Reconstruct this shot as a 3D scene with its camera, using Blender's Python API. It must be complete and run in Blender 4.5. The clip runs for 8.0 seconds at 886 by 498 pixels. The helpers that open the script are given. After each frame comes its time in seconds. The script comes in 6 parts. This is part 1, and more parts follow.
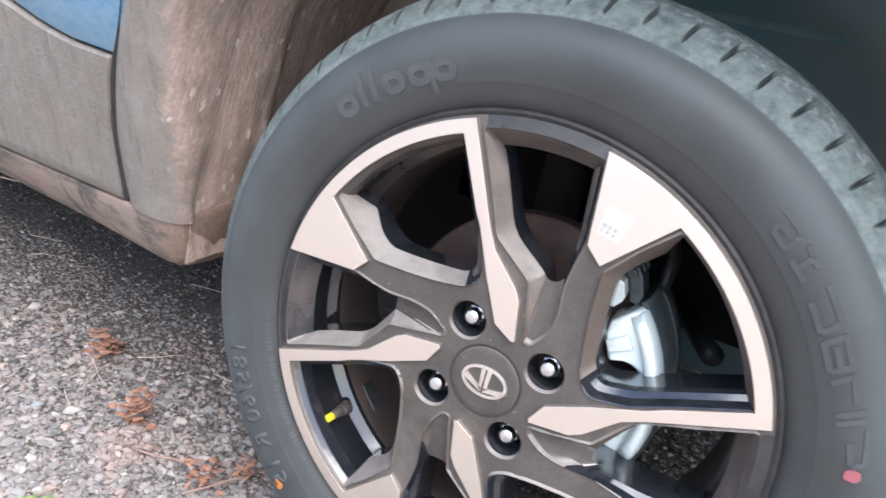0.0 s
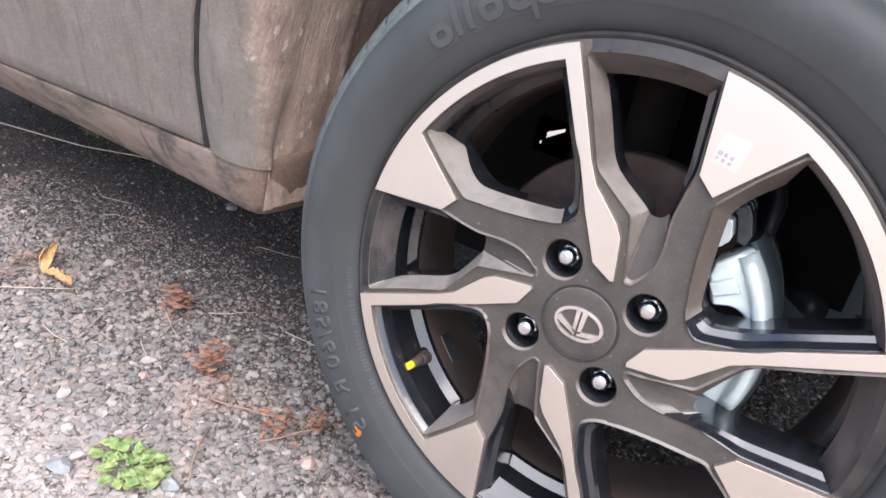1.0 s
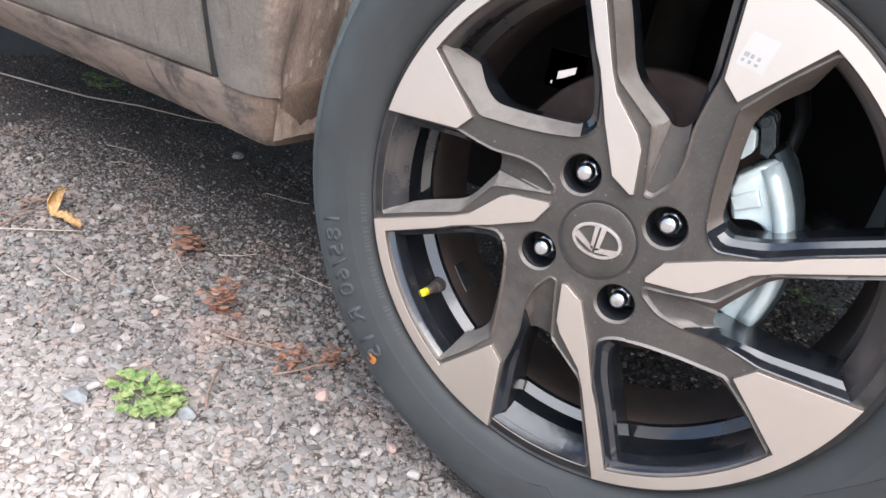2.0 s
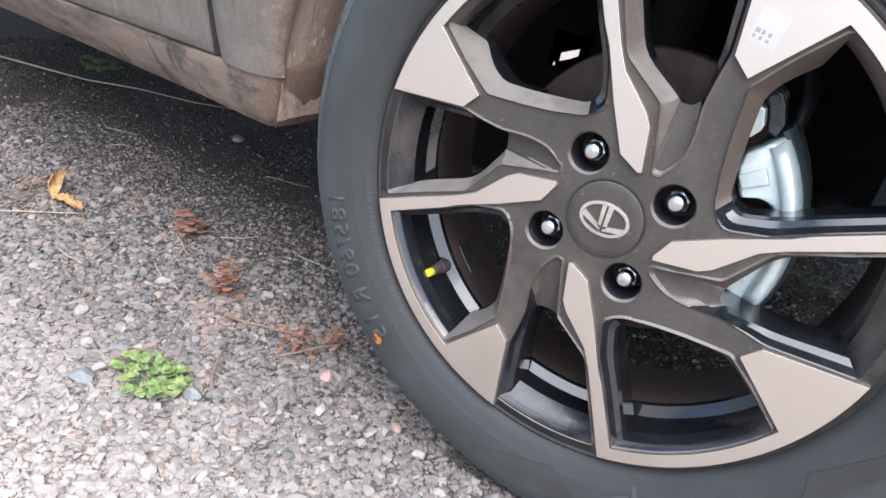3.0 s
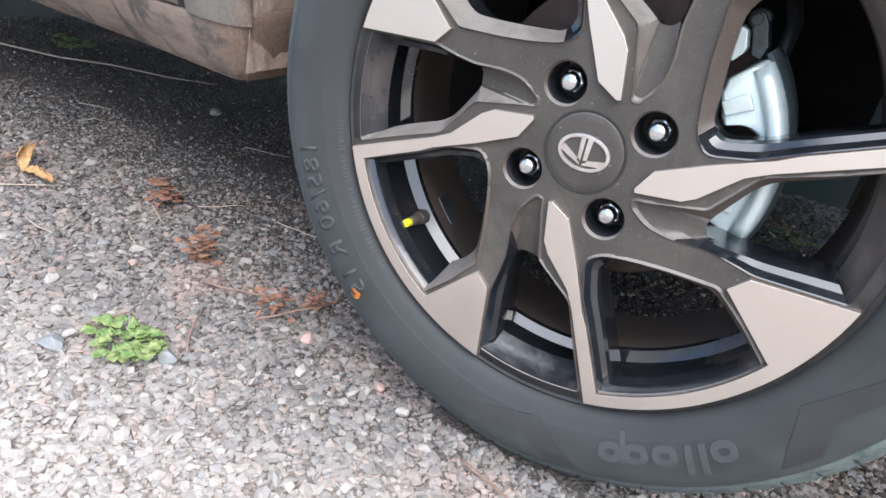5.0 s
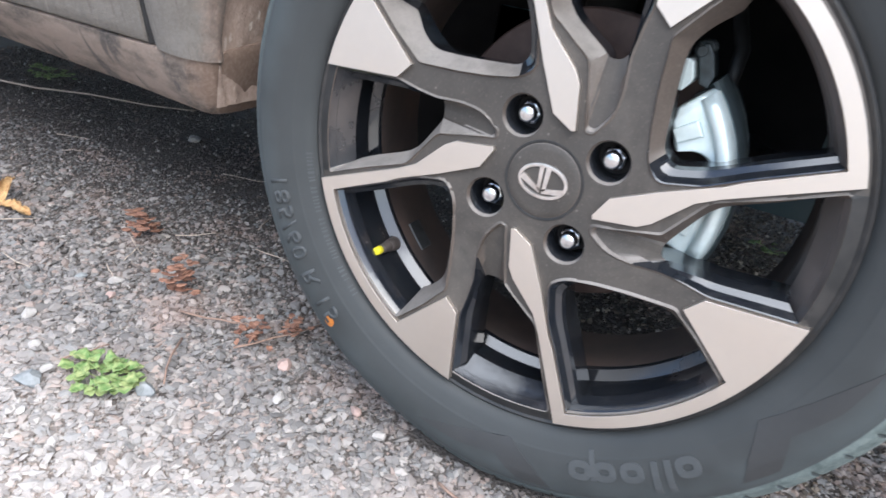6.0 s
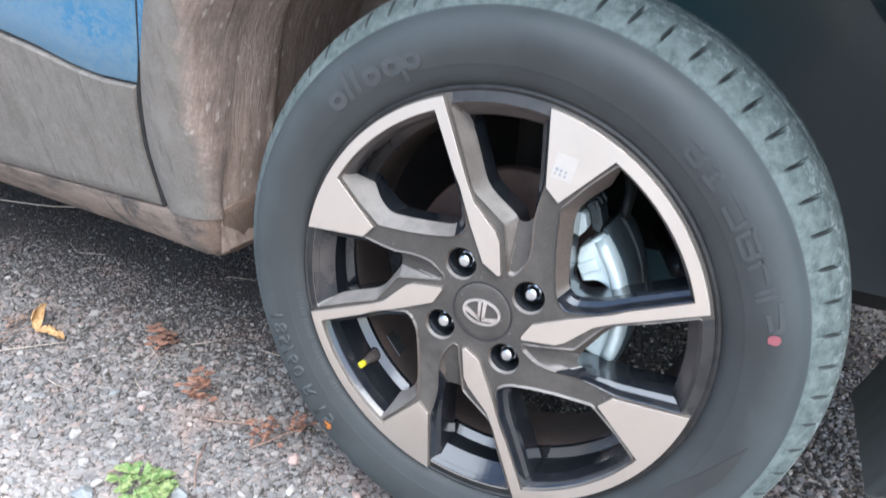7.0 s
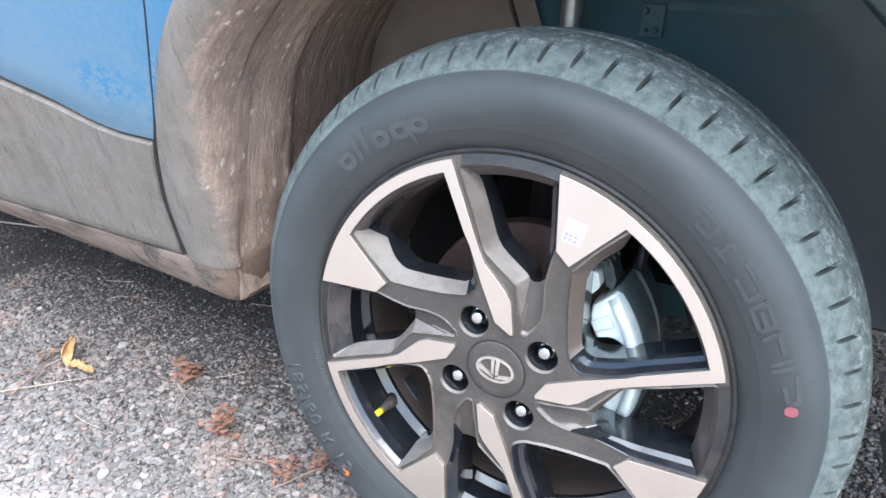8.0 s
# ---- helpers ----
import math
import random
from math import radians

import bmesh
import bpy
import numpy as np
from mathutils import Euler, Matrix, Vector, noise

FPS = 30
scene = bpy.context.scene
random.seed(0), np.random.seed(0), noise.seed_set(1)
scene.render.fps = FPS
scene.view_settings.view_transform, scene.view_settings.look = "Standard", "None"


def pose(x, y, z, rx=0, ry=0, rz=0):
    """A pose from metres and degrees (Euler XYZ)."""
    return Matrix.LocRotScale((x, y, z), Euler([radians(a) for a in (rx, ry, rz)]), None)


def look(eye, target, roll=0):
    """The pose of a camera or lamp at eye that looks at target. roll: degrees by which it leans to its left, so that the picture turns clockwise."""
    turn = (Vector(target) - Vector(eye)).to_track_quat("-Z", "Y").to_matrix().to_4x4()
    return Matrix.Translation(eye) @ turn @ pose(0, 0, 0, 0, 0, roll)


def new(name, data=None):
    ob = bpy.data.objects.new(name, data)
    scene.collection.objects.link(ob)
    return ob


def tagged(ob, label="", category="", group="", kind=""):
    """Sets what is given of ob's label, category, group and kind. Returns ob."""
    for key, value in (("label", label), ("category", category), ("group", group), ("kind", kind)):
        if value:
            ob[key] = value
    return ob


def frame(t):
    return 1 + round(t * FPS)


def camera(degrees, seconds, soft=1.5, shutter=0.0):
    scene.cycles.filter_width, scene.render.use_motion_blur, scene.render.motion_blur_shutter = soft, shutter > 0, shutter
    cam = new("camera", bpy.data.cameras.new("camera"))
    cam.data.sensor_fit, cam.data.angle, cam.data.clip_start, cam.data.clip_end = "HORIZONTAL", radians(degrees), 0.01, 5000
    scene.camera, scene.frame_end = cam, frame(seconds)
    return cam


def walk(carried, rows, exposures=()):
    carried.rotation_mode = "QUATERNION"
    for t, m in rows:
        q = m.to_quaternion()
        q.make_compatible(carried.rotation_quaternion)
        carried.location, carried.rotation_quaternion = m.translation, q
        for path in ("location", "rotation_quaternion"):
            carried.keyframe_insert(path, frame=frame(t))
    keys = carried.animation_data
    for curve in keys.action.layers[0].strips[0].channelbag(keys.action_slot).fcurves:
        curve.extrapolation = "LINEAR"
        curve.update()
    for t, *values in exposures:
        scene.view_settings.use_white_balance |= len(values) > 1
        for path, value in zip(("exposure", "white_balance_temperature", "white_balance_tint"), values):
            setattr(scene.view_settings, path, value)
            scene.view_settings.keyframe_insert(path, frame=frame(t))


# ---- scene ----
cam = camera(66.72, 8.0, shutter=0.25)
# seconds, place of the lens in metres, Euler angles in degrees; the front wheel's axle lies along y
PATH = [
    (0.0, 0.1326, -0.4442, 0.5484, 70.44, -12.02, 27.38),
    (0.2, 0.1225, -0.4421, 0.5395, 70.64, -11.86, 29.22),
    (0.5, 0.1111, -0.4475, 0.5326, 69.94, -12.42, 30.32),
    (1.0, 0.1066, -0.4530, 0.5005, 68.46, -11.36, 31.24),
    (1.5, 0.1081, -0.4612, 0.4814, 67.43, -11.27, 31.01),
    (1.7, 0.1089, -0.4615, 0.4699, 66.34, -11.03, 31.17),
    (2.8, 0.1063, -0.4628, 0.4590, 64.78, -11.07, 31.49),
    (3.0, 0.1048, -0.4660, 0.4568, 64.41, -10.99, 31.20),
    (3.5, 0.1112, -0.4664, 0.4376, 63.40, -11.31, 30.63),
    (4.0, 0.1217, -0.4617, 0.4268, 62.22, -10.38, 29.78),
    (4.5, 0.1223, -0.4539, 0.4226, 62.44, -9.57, 29.95),
    (4.7, 0.1197, -0.4555, 0.4207, 63.22, -9.89, 29.80),
    (5.8, 0.1190, -0.4471, 0.4311, 64.10, -8.99, 29.57),
    (6.0, 0.1350, -0.4535, 0.4397, 64.91, -8.77, 28.23),
    (6.2, 0.1504, -0.4647, 0.4556, 65.66, -8.29, 26.65),
    (6.5, 0.1781, -0.4927, 0.5081, 65.89, -6.26, 25.14),
    (6.8, 0.1971, -0.5114, 0.5386, 66.61, -4.44, 27.06),
    (7.0, 0.1998, -0.5271, 0.5758, 68.15, -4.01, 26.36),
    (7.2, 0.2004, -0.5378, 0.5909, 69.52, -3.85, 26.33),
    (7.5, 0.2088, -0.5347, 0.6098, 70.09, -2.39, 26.29),
    (8.0, 0.2003, -0.5006, 0.6311, 67.57, -2.32, 28.30),
]
EXPOSURES = [(0.0, 1.88, 6200, 12), (0.5, 1.8, 6280, 13), (1.0, 1.7, 6400, 14), (1.5, 1.6, 6400, 12), (3.0, 1.5, 6200, 10), (4.5, 1.5, 6150, 9), (6.0, 1.55, 6050, 8), (6.5, 1.58, 5950, 7), (7.0, 1.72, 5830, 6), (7.5, 1.91, 5850, 8), (8.0, 1.95, 5860, 7)]
walk(cam, [(t, pose(x, y, z, rx, ry, rz)) for t, x, y, z, rx, ry, rz in PATH], exposures=EXPOSURES)

# ---- light: bright overcast daylight ----
world = bpy.data.worlds.new("overcast_sky")
scene.world = world
world.use_nodes = True
wn = world.node_tree.nodes
sky = wn.new("ShaderNodeTexSky")
sky.sky_type = "NISHITA"
sky.sun_disc = False
sky.sun_elevation, sky.sun_rotation = radians(50), radians(135)
sky.air_density, sky.dust_density, sky.ozone_density = 1.0, 2.5, 1.5
wn["Background"].inputs["Strength"].default_value = 0.13
world.node_tree.links.new(sky.outputs["Color"], wn["Background"].inputs["Color"])
sun = new("sun", bpy.data.lights.new("sun", "SUN"))
sun.data.energy, sun.data.angle, sun.data.color = 1.5, radians(70), (1.0, 0.98, 0.95)
sun.matrix_world = look((0.8, -1.8, 3.6), (0, 0, 0))

# ---- materials ----
HUB_Z = 0.289


class Nodes:
    """A small wrapper that builds one principled material."""

    def __init__(self, name, rough=0.6, metal=0.0, spec=0.5):
        self.mat = bpy.data.materials.new(name)
        self.mat.use_nodes = True
        self.tree = self.mat.node_tree
        self.bsdf = self.tree.nodes["Principled BSDF"]
        self.bsdf.inputs["Roughness"].default_value = rough
        self.bsdf.inputs["Metallic"].default_value = metal
        self.bsdf.inputs["Specular IOR Level"].default_value = spec
        self.coord = self.tree.nodes.new("ShaderNodeTexCoord").outputs["Object"]

    def link(self, a, b):
        self.tree.links.new(a, b)

    def mapped(self, scale):
        n = self.tree.nodes.new("ShaderNodeMapping")
        n.inputs["Scale"].default_value = scale
        self.link(self.coord, n.inputs["Vector"])
        return n.outputs["Vector"]

    def noise(self, scale, detail=4.0, rough=0.55, stretch=None, distort=0.0):
        n = self.tree.nodes.new("ShaderNodeTexNoise")
        n.inputs["Scale"].default_value = scale
        n.inputs["Detail"].default_value = detail
        n.inputs["Roughness"].default_value = rough
        n.inputs["Distortion"].default_value = distort
        self.link(self.mapped(stretch) if stretch else self.coord, n.inputs["Vector"])
        return n.outputs["Fac"]

    def voronoi(self, scale, feature="F1", stretch=None):
        n = self.tree.nodes.new("ShaderNodeTexVoronoi")
        n.feature = feature
        n.inputs["Scale"].default_value = scale
        self.link(self.mapped(stretch) if stretch else self.coord, n.inputs["Vector"])
        return n.outputs

    def ramp(self, fac, stops):
        n = self.tree.nodes.new("ShaderNodeValToRGB")
        while len(n.color_ramp.elements) < len(stops):
            n.color_ramp.elements.new(0.5)
        for e, (at, c) in zip(n.color_ramp.elements, stops):
            e.position = at
            e.color = (*c, 1) if isinstance(c, tuple) else (c, c, c, 1)
        self.link(fac, n.inputs["Fac"])
        return n.outputs["Color"]

    def mix(self, fac, a, b, mode="MIX"):
        n = self.tree.nodes.new("ShaderNodeMix")
        n.data_type, n.blend_type = "RGBA", mode
        for s, v in ((n.inputs[0], fac), (n.inputs[6], a), (n.inputs[7], b)):
            if isinstance(v, (int, float)) and s.type == "RGBA":
                v = (v, v, v)
            if isinstance(v, tuple):
                s.default_value = (*v, 1)
            elif isinstance(v, (int, float)):
                s.default_value = v
            else:
                self.link(v, s)
        return n.outputs[2]

    def math(self, op, a, b=0.0):
        n = self.tree.nodes.new("ShaderNodeMath")
        n.operation = op
        for s, v in ((n.inputs[0], a), (n.inputs[1], b)):
            if isinstance(v, (int, float)):
                s.default_value = v
            else:
                self.link(v, s)
        return n.outputs[0]

    def xyz(self):
        n = self.tree.nodes.new("ShaderNodeSeparateXYZ")
        self.link(self.coord, n.inputs[0])
        return n.outputs

    def wheel_radius(self):
        """Distance from the axle."""
        x, _, z = self.xyz()[:3]
        dz = self.math("SUBTRACT", z, HUB_Z)
        return self.math("SQRT", self.math("ADD", self.math("MULTIPLY", x, x), self.math("MULTIPLY", dz, dz)))

    def facing(self):
        """The surface's own normal, x, y and z."""
        n = self.tree.nodes.new("ShaderNodeSeparateXYZ")
        self.link(self.tree.nodes.new("ShaderNodeNewGeometry").outputs["Normal"], n.inputs[0])
        return n.outputs

    def island(self):
        return self.tree.nodes.new("ShaderNodeNewGeometry").outputs["Random Per Island"]

    def colour(self, v):
        if isinstance(v, tuple):
            self.bsdf.inputs["Base Color"].default_value = (*v, 1)
        else:
            self.link(v, self.bsdf.inputs["Base Color"])
        return self

    def rough(self, v):
        self.link(v, self.bsdf.inputs["Roughness"])
        return self

    def bump(self, height, strength=0.3, distance=0.002):
        n = self.tree.nodes.new("ShaderNodeBump")
        n.inputs["Strength"].default_value = strength
        n.inputs["Distance"].default_value = distance
        self.link(height, n.inputs["Height"])
        self.link(n.outputs["Normal"], self.bsdf.inputs["Normal"])
        return self


def mat_asphalt():
    m = Nodes("worn_asphalt", 0.9, 0, 0.3)
    grain = m.voronoi(230)
    fine = m.noise(420, 3, 0.7)
    big = m.noise(5, 4)
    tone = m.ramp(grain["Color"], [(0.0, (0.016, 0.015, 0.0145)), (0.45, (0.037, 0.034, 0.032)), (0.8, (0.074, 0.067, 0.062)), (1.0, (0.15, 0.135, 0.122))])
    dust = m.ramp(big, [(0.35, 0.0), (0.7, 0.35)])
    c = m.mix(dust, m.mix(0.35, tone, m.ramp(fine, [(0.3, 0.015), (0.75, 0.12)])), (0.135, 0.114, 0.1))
    # asphalt beside the car; further out pale gravel, with open-sky brightness painted into its tone
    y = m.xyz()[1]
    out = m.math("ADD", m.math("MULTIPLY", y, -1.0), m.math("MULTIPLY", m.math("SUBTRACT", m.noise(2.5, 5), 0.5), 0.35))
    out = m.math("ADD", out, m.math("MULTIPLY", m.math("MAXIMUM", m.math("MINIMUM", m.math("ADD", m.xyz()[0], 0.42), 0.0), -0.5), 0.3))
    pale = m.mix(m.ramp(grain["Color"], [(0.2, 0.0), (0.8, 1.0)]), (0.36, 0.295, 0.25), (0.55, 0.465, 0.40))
    # the paler verge is a strip; past it the yard is mid-grey again
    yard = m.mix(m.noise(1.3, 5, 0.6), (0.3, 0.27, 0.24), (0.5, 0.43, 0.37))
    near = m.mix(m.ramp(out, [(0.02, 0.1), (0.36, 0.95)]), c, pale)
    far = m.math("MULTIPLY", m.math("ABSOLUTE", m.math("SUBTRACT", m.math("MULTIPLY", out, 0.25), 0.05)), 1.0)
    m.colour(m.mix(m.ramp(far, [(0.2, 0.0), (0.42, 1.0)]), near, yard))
    m.bump(m.mix(0.4, grain["Distance"], fine), 0.9, 0.004)
    return m.mat


def mat_gravel(name, stops, dirt):
    m = Nodes(name, 0.88, 0, 0.35)
    tone = m.ramp(m.island(), stops)
    speck = m.noise(900, 2, 0.6)
    stain = m.noise(9, 3, 0.6)
    c = m.mix(0.3, tone, m.ramp(speck, [(0.3, 0.1), (0.7, 0.5)]), "MULTIPLY")
    c = m.mix(m.ramp(stain, [(0.45, 0.0), (0.78, dirt)]), m.mix(0.5, tone, c), (0.22, 0.18, 0.165))
    # stones are toned paler away from the car, painting in the open side's light
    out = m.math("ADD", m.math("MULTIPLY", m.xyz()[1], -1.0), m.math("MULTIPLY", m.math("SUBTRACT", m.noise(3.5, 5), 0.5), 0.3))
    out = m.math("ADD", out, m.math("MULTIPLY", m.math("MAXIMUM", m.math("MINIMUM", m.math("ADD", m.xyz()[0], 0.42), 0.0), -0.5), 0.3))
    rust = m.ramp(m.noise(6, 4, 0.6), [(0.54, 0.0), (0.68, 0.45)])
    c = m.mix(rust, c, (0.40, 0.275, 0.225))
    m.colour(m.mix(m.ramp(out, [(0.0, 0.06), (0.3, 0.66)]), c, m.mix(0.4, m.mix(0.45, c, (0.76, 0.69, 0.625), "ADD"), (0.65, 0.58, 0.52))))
    m.bump(speck, 0.35, 0.0006)
    return m.mat


def mat_rubber():
    m = Nodes("tyre_rubber", 0.62, 0, 0.4)
    r = m.wheel_radius()
    dusty = m.noise(14, 5, 0.6)
    fine = m.noise(260, 3, 0.65)
    base = m.mix(m.ramp(dusty, [(0.35, 0.1), (0.7, 0.55)]), (0.0285, 0.0312, 0.0318), (0.0545, 0.0582, 0.0588))
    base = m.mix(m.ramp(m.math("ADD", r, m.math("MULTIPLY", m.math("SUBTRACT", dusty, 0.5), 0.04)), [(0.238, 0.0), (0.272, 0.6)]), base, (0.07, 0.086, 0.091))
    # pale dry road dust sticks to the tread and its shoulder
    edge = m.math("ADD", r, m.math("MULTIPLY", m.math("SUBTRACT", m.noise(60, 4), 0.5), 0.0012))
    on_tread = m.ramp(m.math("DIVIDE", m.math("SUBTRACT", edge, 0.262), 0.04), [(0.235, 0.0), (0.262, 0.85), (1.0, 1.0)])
    # the pale tone fades towards the wheel's lower left
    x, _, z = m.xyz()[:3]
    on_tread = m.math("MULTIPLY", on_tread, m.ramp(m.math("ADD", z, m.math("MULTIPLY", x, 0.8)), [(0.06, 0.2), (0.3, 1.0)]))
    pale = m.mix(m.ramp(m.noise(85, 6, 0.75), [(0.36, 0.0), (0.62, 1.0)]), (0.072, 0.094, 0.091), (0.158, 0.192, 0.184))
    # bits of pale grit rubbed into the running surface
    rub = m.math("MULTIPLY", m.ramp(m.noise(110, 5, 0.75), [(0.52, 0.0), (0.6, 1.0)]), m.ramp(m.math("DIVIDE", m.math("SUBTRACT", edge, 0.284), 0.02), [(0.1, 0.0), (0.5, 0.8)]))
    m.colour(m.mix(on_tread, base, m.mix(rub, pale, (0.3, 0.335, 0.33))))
    m.rough(m.mix(on_tread, m.ramp(dusty, [(0.3, 0.5), (0.7, 0.72)]), 0.88))
    m.bump(m.mix(0.5, fine, m.noise(90, 3)), 0.18, 0.0012)
    return m.mat


def mat_rubber_mark():
    m = Nodes("tyre_marking", 0.7, 0, 0.35)
    m.colour(m.mix(m.noise(60, 4), (0.036, 0.039, 0.041), (0.07, 0.075, 0.077)))
    m.bump(m.noise(300, 2), 0.1, 0.001)
    return m.mat


def mat_rubber_panel():
    m = Nodes("ribbed_tyre_rubber", 0.55, 0, 0.4)
    m.colour(m.mix(m.noise(30, 5, 0.65), (0.026, 0.027, 0.028), (0.046, 0.047, 0.048)))
    m.bump(m.math("SINE", m.math("MULTIPLY", m.wheel_radius(), 9000.0)), 0.15, 0.0003)
    return m.mat


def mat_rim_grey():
    """Dark grey rim paint under road dust, with skylight painted in as a paler tone on slopes that face upwards."""
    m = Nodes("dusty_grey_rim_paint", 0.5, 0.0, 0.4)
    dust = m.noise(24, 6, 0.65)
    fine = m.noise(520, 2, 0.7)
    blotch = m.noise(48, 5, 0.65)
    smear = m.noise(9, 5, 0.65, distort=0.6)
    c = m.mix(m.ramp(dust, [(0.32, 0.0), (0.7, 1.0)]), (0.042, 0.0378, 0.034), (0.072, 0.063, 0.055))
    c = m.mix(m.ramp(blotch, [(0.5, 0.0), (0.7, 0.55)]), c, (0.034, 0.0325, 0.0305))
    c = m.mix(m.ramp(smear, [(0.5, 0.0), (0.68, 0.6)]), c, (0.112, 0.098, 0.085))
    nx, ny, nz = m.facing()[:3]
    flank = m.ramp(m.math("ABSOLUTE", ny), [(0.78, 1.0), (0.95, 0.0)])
    # the dust's tone follows the normal: painted lit above, dim below
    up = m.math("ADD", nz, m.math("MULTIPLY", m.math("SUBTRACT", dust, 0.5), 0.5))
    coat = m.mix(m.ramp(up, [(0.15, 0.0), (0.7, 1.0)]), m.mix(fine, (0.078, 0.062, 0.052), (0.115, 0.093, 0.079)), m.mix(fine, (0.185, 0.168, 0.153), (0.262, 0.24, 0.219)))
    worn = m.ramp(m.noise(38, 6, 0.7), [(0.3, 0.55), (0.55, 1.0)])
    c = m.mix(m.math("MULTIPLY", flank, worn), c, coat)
    c = m.mix(m.ramp(fine, [(0.55, 0.0), (0.8, 0.3)]), c, (0.17, 0.148, 0.126))
    # rubbed marks and dry specks
    fleck = m.voronoi(75)
    c = m.mix(m.ramp(fleck["Distance"], [(0.035, 0.5), (0.075, 0.0)]), c, (0.24, 0.215, 0.19))
    m.colour(c)
    m.rough(m.ramp(dust, [(0.3, 0.44), (0.7, 0.7)]))
    m.bump(m.mix(0.4, fine, blotch), 0.08, 0.0007)
    return m.mat


def mat_rim_black(name, dusty):
    m = Nodes(name, 0.16, 0.0, 0.6)
    m.bsdf.inputs["IOR"].default_value = 1.68
    film = m.ramp(m.noise(75, 5, 0.7), [(0.45, 0.0), (0.7, 0.5)])
    c = m.mix(film, (0.012, 0.014, 0.018), (0.034, 0.034, 0.035))
    rough = m.math("ADD", m.math("MULTIPLY", film, 0.25), 0.1)
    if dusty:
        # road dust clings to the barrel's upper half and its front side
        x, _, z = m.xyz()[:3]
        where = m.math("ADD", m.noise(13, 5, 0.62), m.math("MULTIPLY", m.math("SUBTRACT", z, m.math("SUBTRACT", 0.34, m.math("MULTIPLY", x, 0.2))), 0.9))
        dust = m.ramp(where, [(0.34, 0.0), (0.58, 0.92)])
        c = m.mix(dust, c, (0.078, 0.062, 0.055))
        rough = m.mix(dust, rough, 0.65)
    m.colour(c)
    m.rough(rough)
    m.bump(m.noise(200, 3), 0.05, 0.0008)
    return m.mat


def mat_machined():
    m = Nodes("machined_aluminium_face", 0.34, 1.0, 0.5)
    # fine lathe rings round the axle, and a thin film of dust
    r = m.wheel_radius()
    ring = m.math("SINE", m.math("MULTIPLY", r, 9000.0))
    dust = m.noise(20, 5, 0.6)
    m.colour(m.mix(m.ramp(dust, [(0.3, 0.0), (0.75, 0.4)]), (0.685, 0.622, 0.562), (0.615, 0.543, 0.48)))
    m.rough(m.ramp(dust, [(0.3, 0.42), (0.75, 0.56)]))
    m.bump(m.mix(0.5, ring, m.noise(500, 2)), 0.05, 0.0003)
    return m.mat


def mat_simple(name, colour, other, rough=0.5, metal=0.0, scale=60, bump=0.08, spec=0.5):
    m = Nodes(name, rough, metal, spec)
    n = m.noise(scale, 5, 0.6)
    m.colour(m.mix(m.ramp(n, [(0.35, 0.0), (0.68, 1.0)]), colour, other))
    m.bump(m.noise(scale * 6, 3), bump, 0.001)
    return m.mat


def mud_streaks(m):
    """Colour and relief of mud that the wheel flung round the arch."""
    r = m.wheel_radius()
    n = m.tree.nodes.new("ShaderNodeCombineXYZ")
    x, y, z = m.xyz()[:3]
    ang = m.math("ARCTAN2", x, m.math("SUBTRACT", z, HUB_Z))
    m.link(m.math("MULTIPLY", ang, 1.5), n.inputs[0])
    m.link(m.math("MULTIPLY", y, 42.0), n.inputs[1])
    m.link(m.math("MULTIPLY", r, 22.0), n.inputs[2])
    t = m.tree.nodes.new("ShaderNodeTexNoise")
    t.inputs["Scale"].default_value, t.inputs["Detail"].default_value = 4.5, 7
    t.inputs["Distortion"].default_value, t.inputs["Roughness"].default_value = 0.5, 0.7
    m.link(n.outputs[0], t.inputs["Vector"])
    # low down the mud lies in lumps rather than streaks
    lumpy = m.ramp(z, [(0.31, 0.9), (0.42, 0.25)])
    streak = m.mix(lumpy, t.outputs["Fac"], m.noise(48, 6, 0.68))
    fine = m.noise(240, 4, 0.7)
    c = m.ramp(streak, [(0.32, (0.12, 0.084, 0.068)), (0.42, (0.25, 0.183, 0.15)), (0.52, (0.33, 0.25, 0.207)), (0.6, (0.41, 0.325, 0.275)), (0.68, (0.6, 0.51, 0.44))])
    fleck = m.voronoi(52, stretch=(1.0, 1.0, 0.4))
    c = m.mix(m.ramp(fleck["Distance"], [(0.09, 0.9), (0.16, 0.0)]), c, (0.55, 0.48, 0.41))
    c = m.mix(m.ramp(fine, [(0.4, 0.0), (0.8, 0.4)]), c, (0.075, 0.055, 0.045))
    # pale dried splashes, thick in some places and missing in others
    chip = m.voronoi(64, stretch=(0.9, 0.9, 0.45))
    edge = m.math("ADD", chip["Distance"], m.math("MULTIPLY", m.math("SUBTRACT", fine, 0.5), 0.3))
    splash = m.math("MULTIPLY", m.ramp(edge, [(0.15, 0.95), (0.22, 0.0)]), m.ramp(m.noise(17, 4, 0.7), [(0.5, 0.0), (0.58, 1.0)]))
    c = m.mix(splash, c, (0.72, 0.66, 0.59))
    return c, m.mix(0.25, streak, fine)


